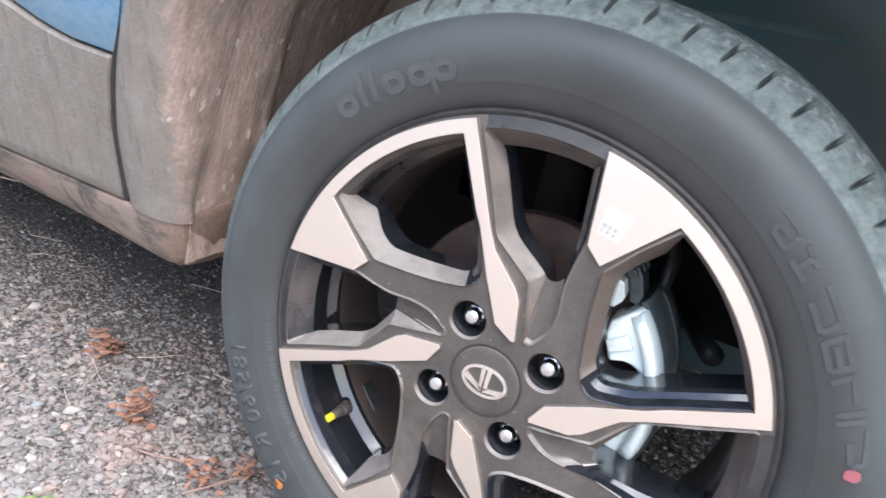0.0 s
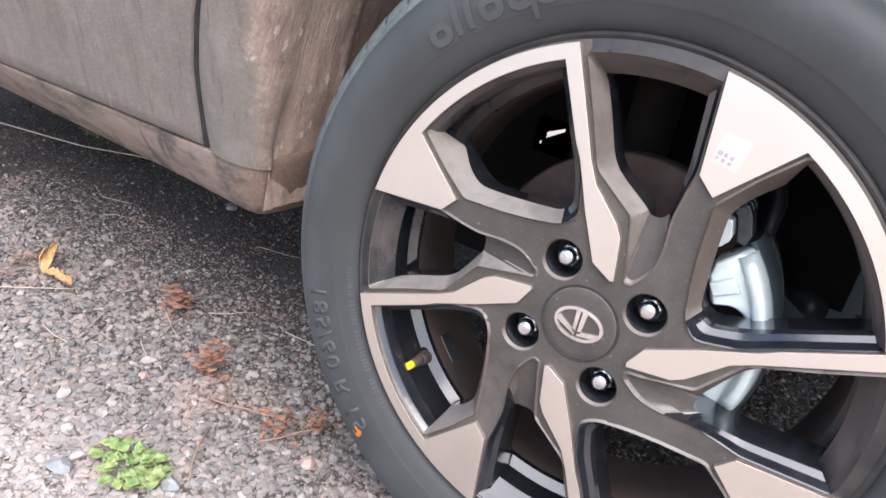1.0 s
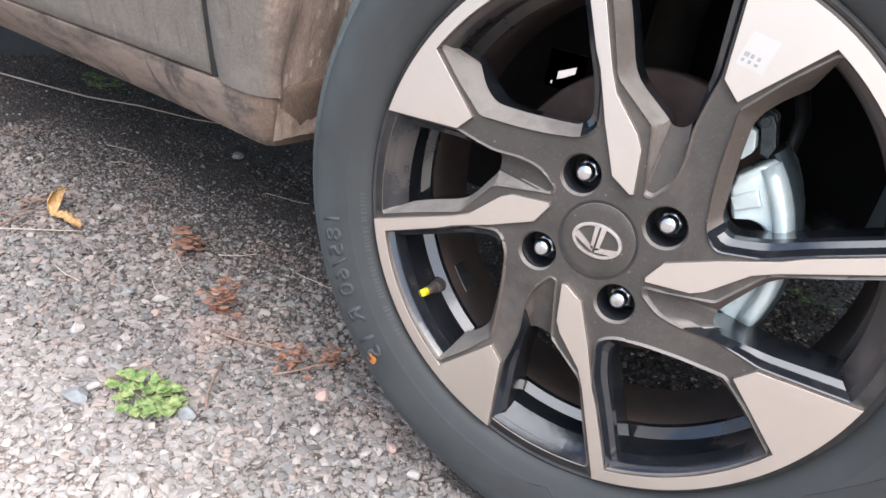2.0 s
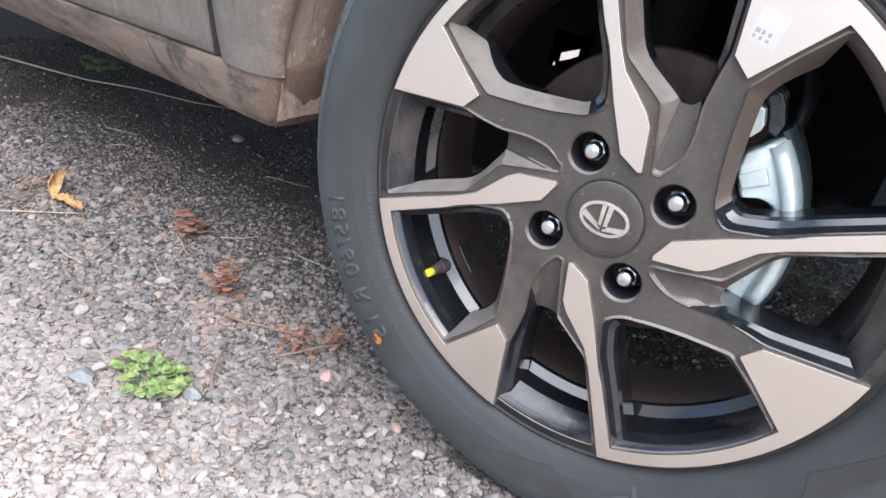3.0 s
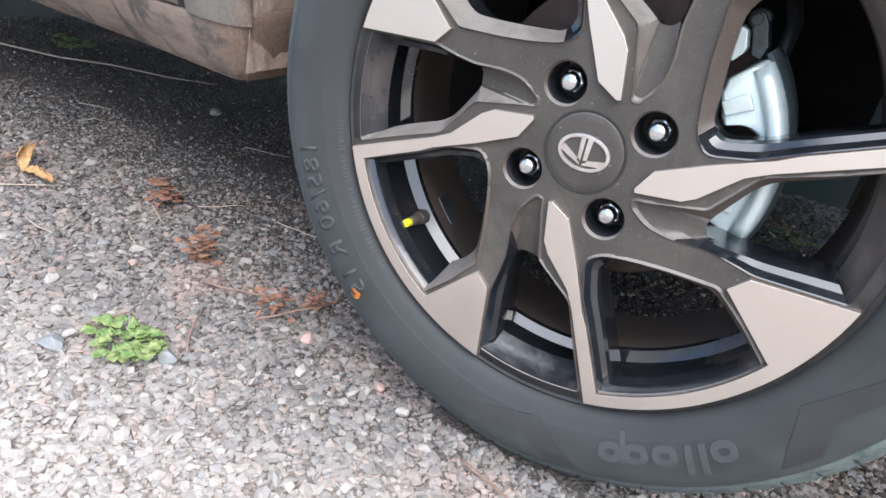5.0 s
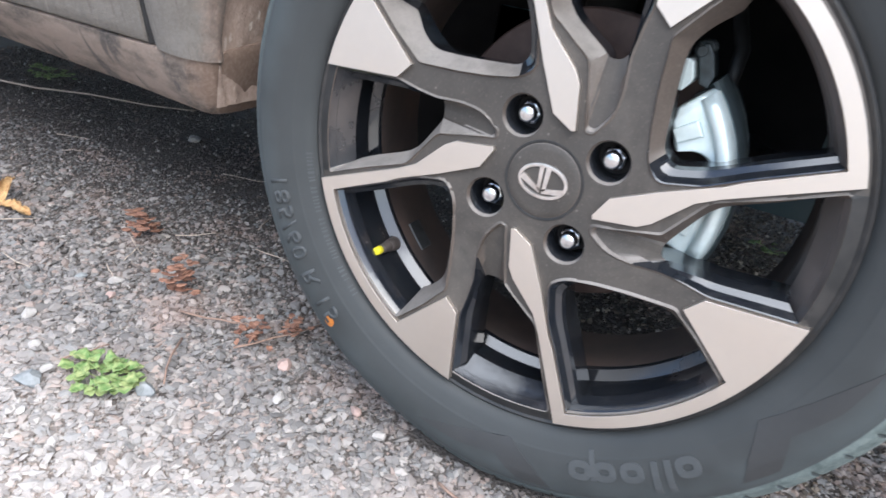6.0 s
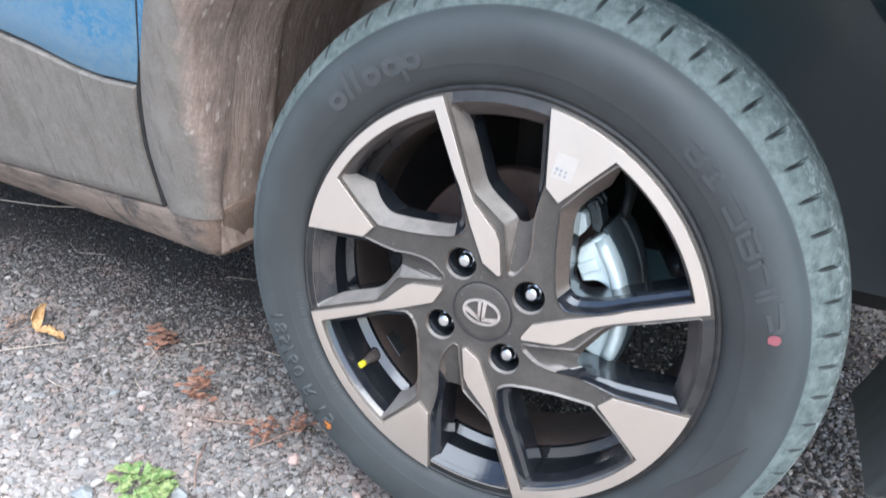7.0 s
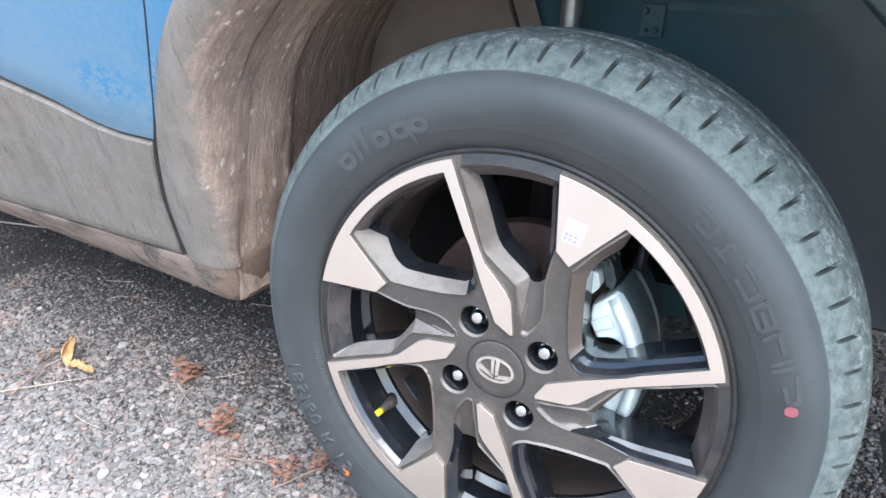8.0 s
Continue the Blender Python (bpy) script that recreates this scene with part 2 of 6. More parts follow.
def mat_cladding(name="dusty_black_plastic", mud=True):
    m = Nodes(name, 0.72, 0, 0.35)
    blotch = m.noise(9, 5, 0.6)
    streak = m.noise(11, 6, 0.68, stretch=(3.6, 0.5, 0.55), distort=0.9)
    fine = m.noise(330, 3, 0.7)
    c = m.mix(m.ramp(streak, [(0.3, 0.0), (0.7, 1.0)]), (0.118, 0.105, 0.090), (0.184, 0.163, 0.140))
    c = m.mix(m.ramp(blotch, [(0.35, 0.0), (0.7, 0.5)]), c, (0.148, 0.139, 0.126))
    c = m.mix(m.ramp(fine, [(0.45, 0.0), (0.8, 0.35)]), c, (0.28, 0.25, 0.225))
    scratch = m.noise(40, 2, 0.5, stretch=(4.0, 0.5, 0.6), distort=0.8)
    c = m.mix(m.ramp(scratch, [(0.7, 0.0), (0.75, 0.4)]), c, (0.30, 0.275, 0.25))
    mottle = m.noise(34, 6, 0.72)
    c = m.mix(m.ramp(mottle, [(0.5, 0.0), (0.66, 0.45)]), c, (0.225, 0.208, 0.19))
    dribble = m.noise(22, 4, 0.6, stretch=(7.0, 0.6, 0.9), distort=0.5)
    c = m.mix(m.ramp(dribble, [(0.6, 0.0), (0.7, 0.55)]), c, (0.07, 0.062, 0.056))
    specks = m.voronoi(130, stretch=(1.0, 0.3, 0.6))
    c = m.mix(m.ramp(specks["Distance"], [(0.05, 0.55), (0.1, 0.0)]), c, (0.06, 0.052, 0.046))
    height = m.mix(0.12, fine, streak)
    if mud:
        near = m.math("ADD", m.wheel_radius(), m.math("MULTIPLY", m.math("SUBTRACT", m.noise(30, 6, 0.75), 0.5), 0.035))
        rise = m.ramp(m.xyz()[2], [(0.38, 0.0), (0.55, 1.0)])
        lip = m.math("ADD", m.math("MULTIPLY", rise, 0.044), 0.347)
        muddy = m.ramp(m.math("ADD", m.math("MULTIPLY", m.math("SUBTRACT", near, lip), 10.0), 0.5), [(0.49, 0.95), (0.62, 0.0)])
        brown, relief = mud_streaks(m)
        c = m.mix(muddy, c, brown)
        height = m.mix(muddy, height, m.mix(0.6, relief, height, "ADD"))
    m.colour(c)
    m.bump(height, 0.4, 0.0025)
    return m.mat


def mat_mud():
    m = Nodes("dried_mud_on_liner", 0.88, 0, 0.25)
    c, relief = mud_streaks(m)
    m.colour(m.mix(0.3, c, (0.56, 0.44, 0.365)))
    m.bump(relief, 0.9, 0.005)
    return m.mat


def mat_sill():
    m = Nodes("mud_dusted_sill_plastic", 0.8, 0, 0.3)
    patch = m.noise(17, 5, 0.65, stretch=(0.8, 2, 2))
    fine = m.noise(260, 3, 0.7)
    c = m.mix(m.ramp(patch, [(0.36, 0.0), (0.55, 1.0)]), (0.085, 0.071, 0.061), (0.22, 0.172, 0.142))
    bare = m.noise(14, 3, 0.6, stretch=(2.2, 1, 0.7), distort=0.5)
    c = m.mix(m.ramp(bare, [(0.56, 0.0), (0.64, 0.8)]), c, (0.055, 0.051, 0.049))
    # the end beside the wheel is caked with red-brown mud
    caked = m.ramp(m.math("ADD", m.math("ADD", m.xyz()[0], 1.0), m.math("MULTIPLY", m.math("SUBTRACT", patch, 0.5), 0.1)), [(0.605, 0.0), (0.635, 0.75)])
    c = m.mix(caked, c, m.mix(fine, (0.12, 0.08, 0.06), (0.24, 0.165, 0.125)))
    m.colour(m.mix(m.ramp(fine, [(0.45, 0.0), (0.8, 0.4)]), c, (0.31, 0.255, 0.215)))
    m.bump(m.mix(0.5, patch, fine), 0.35, 0.002)
    return m.mat


def mat_paint(name, film_of_dust):
    m = Nodes(name, 0.28, 0.1, 0.5)
    m.bsdf.inputs["Coat Weight"].default_value = 0.6
    m.bsdf.inputs["Coat Roughness"].default_value = 0.12
    x, y, z = m.xyz()[:3]
    film = m.noise(16, 6, 0.7)
    fine = m.noise(150, 4, 0.75)
    low = m.ramp(m.math("ADD", z, m.math("MULTIPLY", m.math("SUBTRACT", film, 0.5), 0.12)), [(0.44, 1.0), (0.56, 0.4)])
    dusty = m.math("MULTIPLY", m.math("MULTIPLY", low, film_of_dust), m.ramp(fine, [(0.34, 0.2), (0.6, 0.75)]))
    # patches where drops have washed the dust away
    drops = m.ramp(m.noise(120, 5, 0.75, stretch=(0.7, 1.0, 1.2), distort=0.5), [(0.47, 0.0), (0.54, 1.0)])
    across = m.math("POWER", m.math("ABSOLUTE", m.math("MULTIPLY", m.math("ADD", x, 0.44), 14.0)), 2.0)
    upward = m.math("POWER", m.math("ABSOLUTE", m.math("MULTIPLY", m.math("SUBTRACT", z, 0.512), 34.0)), 2.0)
    spread = m.math("ADD", m.math("ADD", across, upward), m.math("MULTIPLY", m.math("SUBTRACT", film, 0.5), 1.6))
    patch = m.ramp(spread, [(0.15, 1.0), (0.95, 0.0)])
    clean = m.math("MULTIPLY", drops, patch)
    c = m.mix(dusty, (0.02, 0.138, 0.268), (0.18, 0.25, 0.285))
    m.colour(m.mix(m.math("MULTIPLY", clean, 0.85), c, (0.004, 0.14, 0.29)))
    m.rough(m.ramp(dusty, [(0.0, 0.22), (0.7, 0.7)]))
    m.bump(fine, 0.05, 0.0008)
    return m.mat


def mat_liner():
    """Smooth liner plastic, brown with road dust towards its lip and clean blue-black further in."""
    m = Nodes("smooth_dark_liner_plastic", 0.5, 0, 0.45)
    n = m.noise(6, 4)
    y = m.math("ADD", m.xyz()[1], m.math("MULTIPLY", m.math("SUBTRACT", n, 0.5), 0.12))
    dust = m.math("MAXIMUM", m.ramp(y, [(0.02, 0.8), (0.13, 0.0)]), m.ramp(m.xyz()[2], [(0.3, 1.0), (0.42, 0.0)]))
    m.colour(m.mix(dust, m.mix(n, (0.05, 0.128, 0.158), (0.085, 0.13, 0.145)), m.mix(n, (0.128, 0.142, 0.134), (0.165, 0.17, 0.158))))
    m.rough(m.mix(dust, 0.42, 0.75))
    m.bump(m.noise(60, 4), 0.1, 0.001)
    return m.mat


def mat_well():
    """Inner wall of the wheel well: blue-black, turning paler and greyer towards the front."""
    m = Nodes("blue_black_well_wall", 0.55, 0, 0.4)
    n = m.noise(7, 4)
    x = m.math("ADD", m.xyz()[0], m.math("MULTIPLY", m.math("SUBTRACT", n, 0.5), 0.1))
    dust = m.ramp(x, [(0.08, 0.0), (0.26, 1.0)])
    m.colour(m.mix(dust, m.mix(n, (0.032, 0.112, 0.146), (0.055, 0.126, 0.152)), m.mix(n, (0.122, 0.142, 0.142), (0.16, 0.172, 0.168))))
    m.bump(m.noise(50, 4), 0.1, 0.001)
    return m.mat


ASPHALT = mat_asphalt()
GRAVEL = mat_gravel("loose_gravel", [(0.0, (0.104, 0.1, 0.097)), (0.2, (0.162, 0.155, 0.149)), (0.46, (0.228, 0.212, 0.199)), (0.62, (0.305, 0.232, 0.196)), (0.70, (0.172, 0.177, 0.176)), (0.9, (0.305, 0.28, 0.257)), (1.0, (0.39, 0.36, 0.33))], 0.3)
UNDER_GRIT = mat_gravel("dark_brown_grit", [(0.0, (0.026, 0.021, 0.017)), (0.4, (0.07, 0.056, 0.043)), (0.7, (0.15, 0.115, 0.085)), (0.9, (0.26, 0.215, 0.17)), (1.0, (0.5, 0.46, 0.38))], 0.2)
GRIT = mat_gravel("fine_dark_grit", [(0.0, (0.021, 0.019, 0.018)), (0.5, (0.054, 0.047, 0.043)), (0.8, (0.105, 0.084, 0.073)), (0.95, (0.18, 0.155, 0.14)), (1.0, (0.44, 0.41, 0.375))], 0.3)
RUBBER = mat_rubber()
RUBBER_MARK = mat_rubber_mark()
RUBBER_PANEL = mat_rubber_panel()
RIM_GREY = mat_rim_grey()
RIM_BLACK = mat_rim_black("gloss_black_rim_paint", False)
RIM_BARREL = mat_rim_black("dusty_gloss_black_rim_barrel", True)
BARREL_DUSTY = mat_simple("brown_brake_dust_on_black_paint", (0.088, 0.062, 0.052), (0.05, 0.041, 0.038), 0.58, 0.0, 22, 0.1)
# darker rubber, carries the shade of the tread's side cuts
RUBBER_CUT = mat_simple("groove_shade_rubber", (0.045, 0.054, 0.054), (0.075, 0.089, 0.089), 0.7, 0.0, 80)
MACHINED = mat_machined()
CHROME = mat_simple("bright_plated_steel", (0.75, 0.76, 0.78), (0.55, 0.55, 0.56), 0.22, 1.0, 200)
CAST = mat_simple("bare_zinc_casting", (0.72, 0.82, 0.82), (0.6, 0.69, 0.69), 0.3, 0.35, 60, 0.2)
CAST_DARK = mat_simple("dark_zinc_casting", (0.13, 0.165, 0.175), (0.07, 0.09, 0.1), 0.28, 0.5, 60, 0.2)
CAST_BLACK = mat_simple("oily_black_casting", (0.02, 0.026, 0.029), (0.055, 0.072, 0.08), 0.3, 0.2, 90, 0.3)
ROD = mat_simple("bright_damper_rod", (0.4, 0.41, 0.42), (0.3, 0.3, 0.31), 0.3, 0.6, 60)
DISC = mat_simple("dusty_brown_brake_disc", (0.06, 0.038, 0.032), (0.1, 0.066, 0.055), 0.55, 0.4, 40)
BLACK = mat_simple("black_rubber_and_plastic", (0.012, 0.013, 0.014), (0.03, 0.03, 0.031), 0.5, 0.0, 40)
# near-black that puts the wheel well's deep shade into the colour
SHADE_BLACK = mat_simple("shade_matt_black", (0.007, 0.0075, 0.0085), (0.016, 0.015, 0.0155), 0.88, 0.0, 14, 0.1, 0.2)
UNDER = mat_simple("dusty_black_underbody", (0.012, 0.012, 0.013), (0.035, 0.03, 0.027), 0.8, 0.0, 12)
CLADDING = mat_cladding()
MUD = mat_mud()
SILL = mat_sill()
PAINT = mat_paint("blue_car_paint", 1.0)
PAINT_CLEAN = mat_paint("clean_blue_car_paint", 0.25)
WELL = mat_well()
BROWN_PLASTIC = mat_simple("dusty_brown_black_plastic", (0.085, 0.068, 0.06), (0.125, 0.1, 0.088), 0.7, 0.0, 12, 0.15)
LINER_DARK = mat_liner()
LINER_BROWN = mat_simple("dusty_brown_liner_plastic", (0.21, 0.172, 0.152), (0.29, 0.24, 0.212), 0.7, 0.0, 9, 0.15)
STRUT = mat_simple("grey_painted_steel", (0.1, 0.105, 0.11), (0.055, 0.055, 0.056), 0.4, 0.5, 60)
RAIL = mat_simple("dusty_blue_grey_steel", (0.07, 0.155, 0.185), (0.105, 0.185, 0.205), 0.6, 0.0, 30)
YELLOW = mat_simple("yellow_plastic", (0.75, 0.68, 0.02), (0.6, 0.5, 0.02), 0.45, 0.0, 200)
BRASS = mat_simple("dusty_brown_rubber_stem", (0.055, 0.046, 0.043), (0.09, 0.075, 0.068), 0.5, 0.0, 100)
PAPER = mat_simple("white_paper_label", (0.73, 0.685, 0.64), (0.68, 0.64, 0.6), 0.44, 0.95, 80, 0.02)
INK = mat_simple("grey_printing_ink", (0.25, 0.25, 0.26), (0.35, 0.35, 0.36), 0.6, 0.0, 400, 0.02)
ORANGE = mat_simple("orange_paint_dot", (0.5, 0.16, 0.02), (0.3, 0.11, 0.03), 0.7, 0.0, 220)
PINK = mat_simple("red_paint_dot", (0.27, 0.07, 0.085), (0.19, 0.07, 0.08), 0.7, 0.0, 220)
RIM_LIP = mat_simple("dull_black_rim_lip", (0.018, 0.0185, 0.019), (0.036, 0.034, 0.033), 0.48, 0.0, 60, 0.05, 0.4)
EMBLEM = mat_simple("satin_silver_emblem", (0.7, 0.66, 0.63), (0.52, 0.47, 0.44), 0.35, 0.9, 150, 0.03)
LEAF_GREEN = mat_simple("fresh_green_leaf", (0.11, 0.21, 0.06), (0.37, 0.41, 0.175), 0.55, 0.0, 120, 0.15)
LEAF_GOLD = mat_simple("yellow_dry_leaf", (0.56, 0.37, 0.17), (0.33, 0.17, 0.07), 0.75, 0.0, 130, 0.5)
LEAF_BROWN = mat_simple("red_brown_dry_leaf", (0.15, 0.068, 0.045), (0.42, 0.225, 0.15), 0.75, 0.0, 120, 0.3)
TWIG = mat_simple("dry_twig_bark", (0.3, 0.2, 0.15), (0.2, 0.13, 0.1), 0.8, 0.0, 150, 0.3)
STRAW = mat_simple("pale_dry_straw", (0.5, 0.42, 0.34), (0.38, 0.3, 0.24), 0.7, 0.0, 150, 0.2)
PALE_STONE = mat_simple("pale_pebble", (0.42, 0.395, 0.365), (0.3, 0.275, 0.255), 0.85, 0.0, 160, 0.3)
PINK_STONE = mat_simple("pinkish_pebble", (0.42, 0.3, 0.26), (0.33, 0.24, 0.21), 0.85, 0.0, 160, 0.3)
BLUE_STONE = mat_simple("blue_grey_pebble", (0.27, 0.282, 0.282), (0.19, 0.2, 0.2), 0.85, 0.0, 160, 0.3)

from mathutils.geometry import delaunay_2d_cdt


# ---- building helpers ----
def finish(ob, material, parent=None, label="", smooth=True):
    ob.data.materials.append(material)
    if smooth:
        ob.data.polygons.foreach_set("use_smooth", [True] * len(ob.data.polygons))
    if parent is not None:
        ob.parent = parent
    if label:
        tagged(ob, label)
    return ob


def part(name, bm, material, parent, label="", smooth=False):
    me = bpy.data.meshes.new(name)
    bmesh.ops.recalc_face_normals(bm, faces=bm.faces[:])
    bm.to_mesh(me)
    bm.free()
    return finish(new(name, me), material, parent, label, smooth)


def sheet(name, verts, faces, material, parent, label="", smooth=True):
    bm = bmesh.new()
    vs = [bm.verts.new(v) for v in verts]
    for f in faces:
        if len(set(f)) > 2:
            try:
                bm.faces.new([vs[i] for i in f])
            except ValueError:
                pass
    return part(name, bm, material, parent, label, smooth)


def soften(ob, angle=35.0):
    """Smooth shading with crisp creases."""
    ob.data.set_sharp_from_angle(angle=radians(angle))
    return ob


def rounded(ob, width, segments=2):
    mod = ob.modifiers.new("edges", "BEVEL")
    mod.width, mod.segments, mod.limit_method, mod.angle_limit = width, segments, "ANGLE", radians(35)
    return ob


def lerp_table(table, x):
    return float(np.interp(x, [p[0] for p in table], [p[1] for p in table]))


def grid_faces(nu, nv, wrap_u=False):
    out = []
    for i in range(nu if wrap_u else nu - 1):
        for j in range(nv - 1):
            a, b = i * nv + j, ((i + 1) % nu) * nv + j
            out.append((a, b, b + 1, a + 1))
    return out


def polar(r, deg, y):
    """A point at radius r, deg clockwise from straight up, on the wheel."""
    return (r * math.sin(radians(deg)), y, HUB_Z + r * math.cos(radians(deg)))


def revolve(name, profile, n, material, parent, label="", angle=40):
    """profile: (radius, y) pairs turned round the axle."""
    verts = [polar(r, 360.0 * i / n, y) for i in range(n) for r, y in profile]
    return soften(sheet(name, verts, grid_faces(n, len(profile), True), material, parent, label), angle)


def cylinder(bm, centre, axis, radius, length, seg=20, taper=1.0):
    """A closed round bar from centre along axis."""
    z = Vector(axis).normalized()
    turn = z.to_track_quat("Z", "Y").to_matrix().to_4x4()
    m = Matrix.Translation(Vector(centre) + z * length / 2) @ turn
    bmesh.ops.create_cone(bm, cap_ends=True, segments=seg, radius1=radius, radius2=radius * taper, depth=length, matrix=m)
    return bm


def box(bm, lo, hi):
    m = Matrix.Translation([(a + b) / 2 for a, b in zip(lo, hi)]) @ Matrix.Diagonal([b - a for a, b in zip(lo, hi)] + [1])
    bmesh.ops.create_cube(bm, size=1, matrix=m)
    return bm


def tube(name, points, radius, material, parent=None, label="", taper=1.0, seg=7):
    """A thin round stalk through points."""
    pts = [Vector(p) for p in points]
    verts = []
    for i, p in enumerate(pts):
        way = (pts[min(i + 1, len(pts) - 1)] - pts[max(i - 1, 0)]).normalized()
        a = way.orthogonal().normalized()
        b = way.cross(a)
        r = radius * (1 + (taper - 1) * i / (len(pts) - 1))
        verts += [p + r * (math.cos(k * math.tau / seg) * a + math.sin(k * math.tau / seg) * b) for k in range(seg)]
    faces = []
    for i in range(len(pts) - 1):
        for k in range(seg):
            faces.append((i * seg + k, i * seg + (k + 1) % seg, (i + 1) * seg + (k + 1) % seg, (i + 1) * seg + k))
    faces += [tuple(range(seg)), tuple(range((len(pts) - 1) * seg, len(pts) * seg))]
    return sheet(name, verts, faces, material, parent, label)


def fast_mesh(name, verts, tris, material):
    me = bpy.data.meshes.new(name)
    me.vertices.add(len(verts))
    me.vertices.foreach_set("co", np.asarray(verts, np.float32).ravel())
    me.loops.add(len(tris) * 3)
    me.loops.foreach_set("vertex_index", np.asarray(tris, np.int32).ravel())
    me.polygons.add(len(tris))
    me.polygons.foreach_set("loop_start", np.arange(0, len(tris) * 3, 3, dtype=np.int32))
    me.polygons.foreach_set("use_smooth", np.zeros(len(tris), bool))
    me.update(calc_edges=True)
    me.validate()
    me.shade_flat()
    me.materials.append(material)
    return new(name, me)


# ---- ground ----
def ground_height(x, y):
    return 0.002 * noise.noise((x * 3, y * 3, 0)) + 0.0012 * noise.noise((x * 11, y * 11, 5)) - 0.003


def build_ground():
    near = np.linspace(-2.4, 1.8, 141)
    xs = np.concatenate([[-600, -120, -40, -15, -6, -3.5], near, [3, 6, 15, 40, 120, 600]])
    ys = np.concatenate([[-600, -120, -40, -15, -6, -3, -1.6], np.linspace(-1.0, 2.2, 107), [3, 6, 15, 40, 120, 600]])
    verts = [(x, y, ground_height(x, y)) for x in xs for y in ys]
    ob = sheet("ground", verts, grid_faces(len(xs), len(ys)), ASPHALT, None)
    return tagged(ob, "worn grey asphalt ground strewn with loose gravel", "ground", kind="structure")


def scatter(name, material, count, xr, yr, size, flat, keep, seed, label, category, lumpy=False):
    """Loose stones lying on the ground, each a lumpy little polyhedron."""
    rng = np.random.default_rng(seed)
    if lumpy:
        p = (1 + 5 ** 0.5) / 2
        base = np.array([(-1, p, 0), (1, p, 0), (-1, -p, 0), (1, -p, 0), (0, -1, p), (0, 1, p), (0, -1, -p), (0, 1, -p), (p, 0, -1), (p, 0, 1), (-p, 0, -1), (-p, 0, 1)]) / 1.9
        tri = np.array([(0, 11, 5), (0, 5, 1), (0, 1, 7), (0, 7, 10), (0, 10, 11), (1, 5, 9), (5, 11, 4), (11, 10, 2), (10, 7, 6), (7, 1, 8), (3, 9, 4), (3, 4, 2), (3, 2, 6), (3, 6, 8), (3, 8, 9), (4, 9, 5), (2, 4, 11), (6, 2, 10), (8, 6, 7), (9, 8, 1)])
    else:
        base = np.array([(i, j, k) for i in (-1, 1) for j in (-1, 1) for k in (-1, 1)]) * 0.62
        tri = np.array([(0, 1, 3), (0, 3, 2), (4, 6, 7), (4, 7, 5), (0, 4, 5), (0, 5, 1), (2, 3, 7), (2, 7, 6), (0, 2, 6), (0, 6, 4), (1, 5, 7), (1, 7, 3)])
    c = len(base)
    x = rng.uniform(*xr, count)
    y = rng.uniform(*yr, count)
    ok = keep(x, y, rng.random(count))
    x, y = x[ok], y[ok]
    n = len(x)
    s = size[0] + (size[1] - size[0]) * rng.random(n) ** 2.2
    v = base[None] * (1 + 0.6 * (rng.random((n, c, 1)) - 0.5)) + (0.55 if lumpy else 0.7) * (rng.random((n, c, 3)) - 0.5)
    v[:, :, 0] *= (0.8 + 0.6 * rng.random(n))[:, None]
    v[:, :, 2] *= (flat[0] + (flat[1] - flat[0]) * rng.random(n))[:, None]
    tx, tz = rng.normal(0, 0.4, n), rng.uniform(0, math.tau, n)
    a, b = v[:, :, 1].copy(), v[:, :, 2].copy()
    v[:, :, 1], v[:, :, 2] = a * np.cos(tx)[:, None] - b * np.sin(tx)[:, None], a * np.sin(tx)[:, None] + b * np.cos(tx)[:, None]
    a, b = v[:, :, 0].copy(), v[:, :, 1].copy()
    v[:, :, 0], v[:, :, 1] = a * np.cos(tz)[:, None] - b * np.sin(tz)[:, None], a * np.sin(tz)[:, None] + b * np.cos(tz)[:, None]
    v *= s[:, None, None]
    v[:, :, 0] += x[:, None]
    v[:, :, 1] += y[:, None]
    gz = np.array([ground_height(px, py) for px, py in zip(x, y)])
    low = v[:, :, 2].min(1)
    v[:, :, 2] += (gz - low - 0.25 * s)[:, None]
    verts = v.reshape(-1, 3)
    tris = (tri[None] + c * np.arange(n)[:, None, None]).reshape(-1, 3)
    ob = fast_mesh(name, verts, tris, material)
    return tagged(ob, label, category, kind="stuff")


def clear_of_tyre(x, y):
    return ~((abs(x) < 0.08) & (y > 0.012) & (y < 0.16))


build_ground()

# ---- the car ----
car = tagged(new("car"), "blue small car with dusty dark plastic cladding, parked on gravel", "car")
BODY_SEAM = [(0.24, -0.424), (0.298, -0.423), (0.378, -0.42), (0.437, -0.405), (0.492, -0.382), (0.55, -0.363), (0.596, -0.35), (0.7, -0.335), (0.95, -0.32)]
BLUE_LINE = [(-1.45, 0.57), (-0.95, 0.545), (-0.75, 0.515), (-0.64, 0.492), (-0.558, 0.476), (-0.49, 0.458), (-0.45, 0.4525), (-0.40, 0.451), (-0.3, 0.45)]


def body_y(z):
    """How far in the car's side lies at height z."""
    y = 0.0214 - 0.278 * (z - 0.298)
    return y + (0.35 * (min(z, 0.85) - 0.45) ** 2 - 0.278 * min(0.0, 0.85 - z) if z > 0.45 else 0.0)


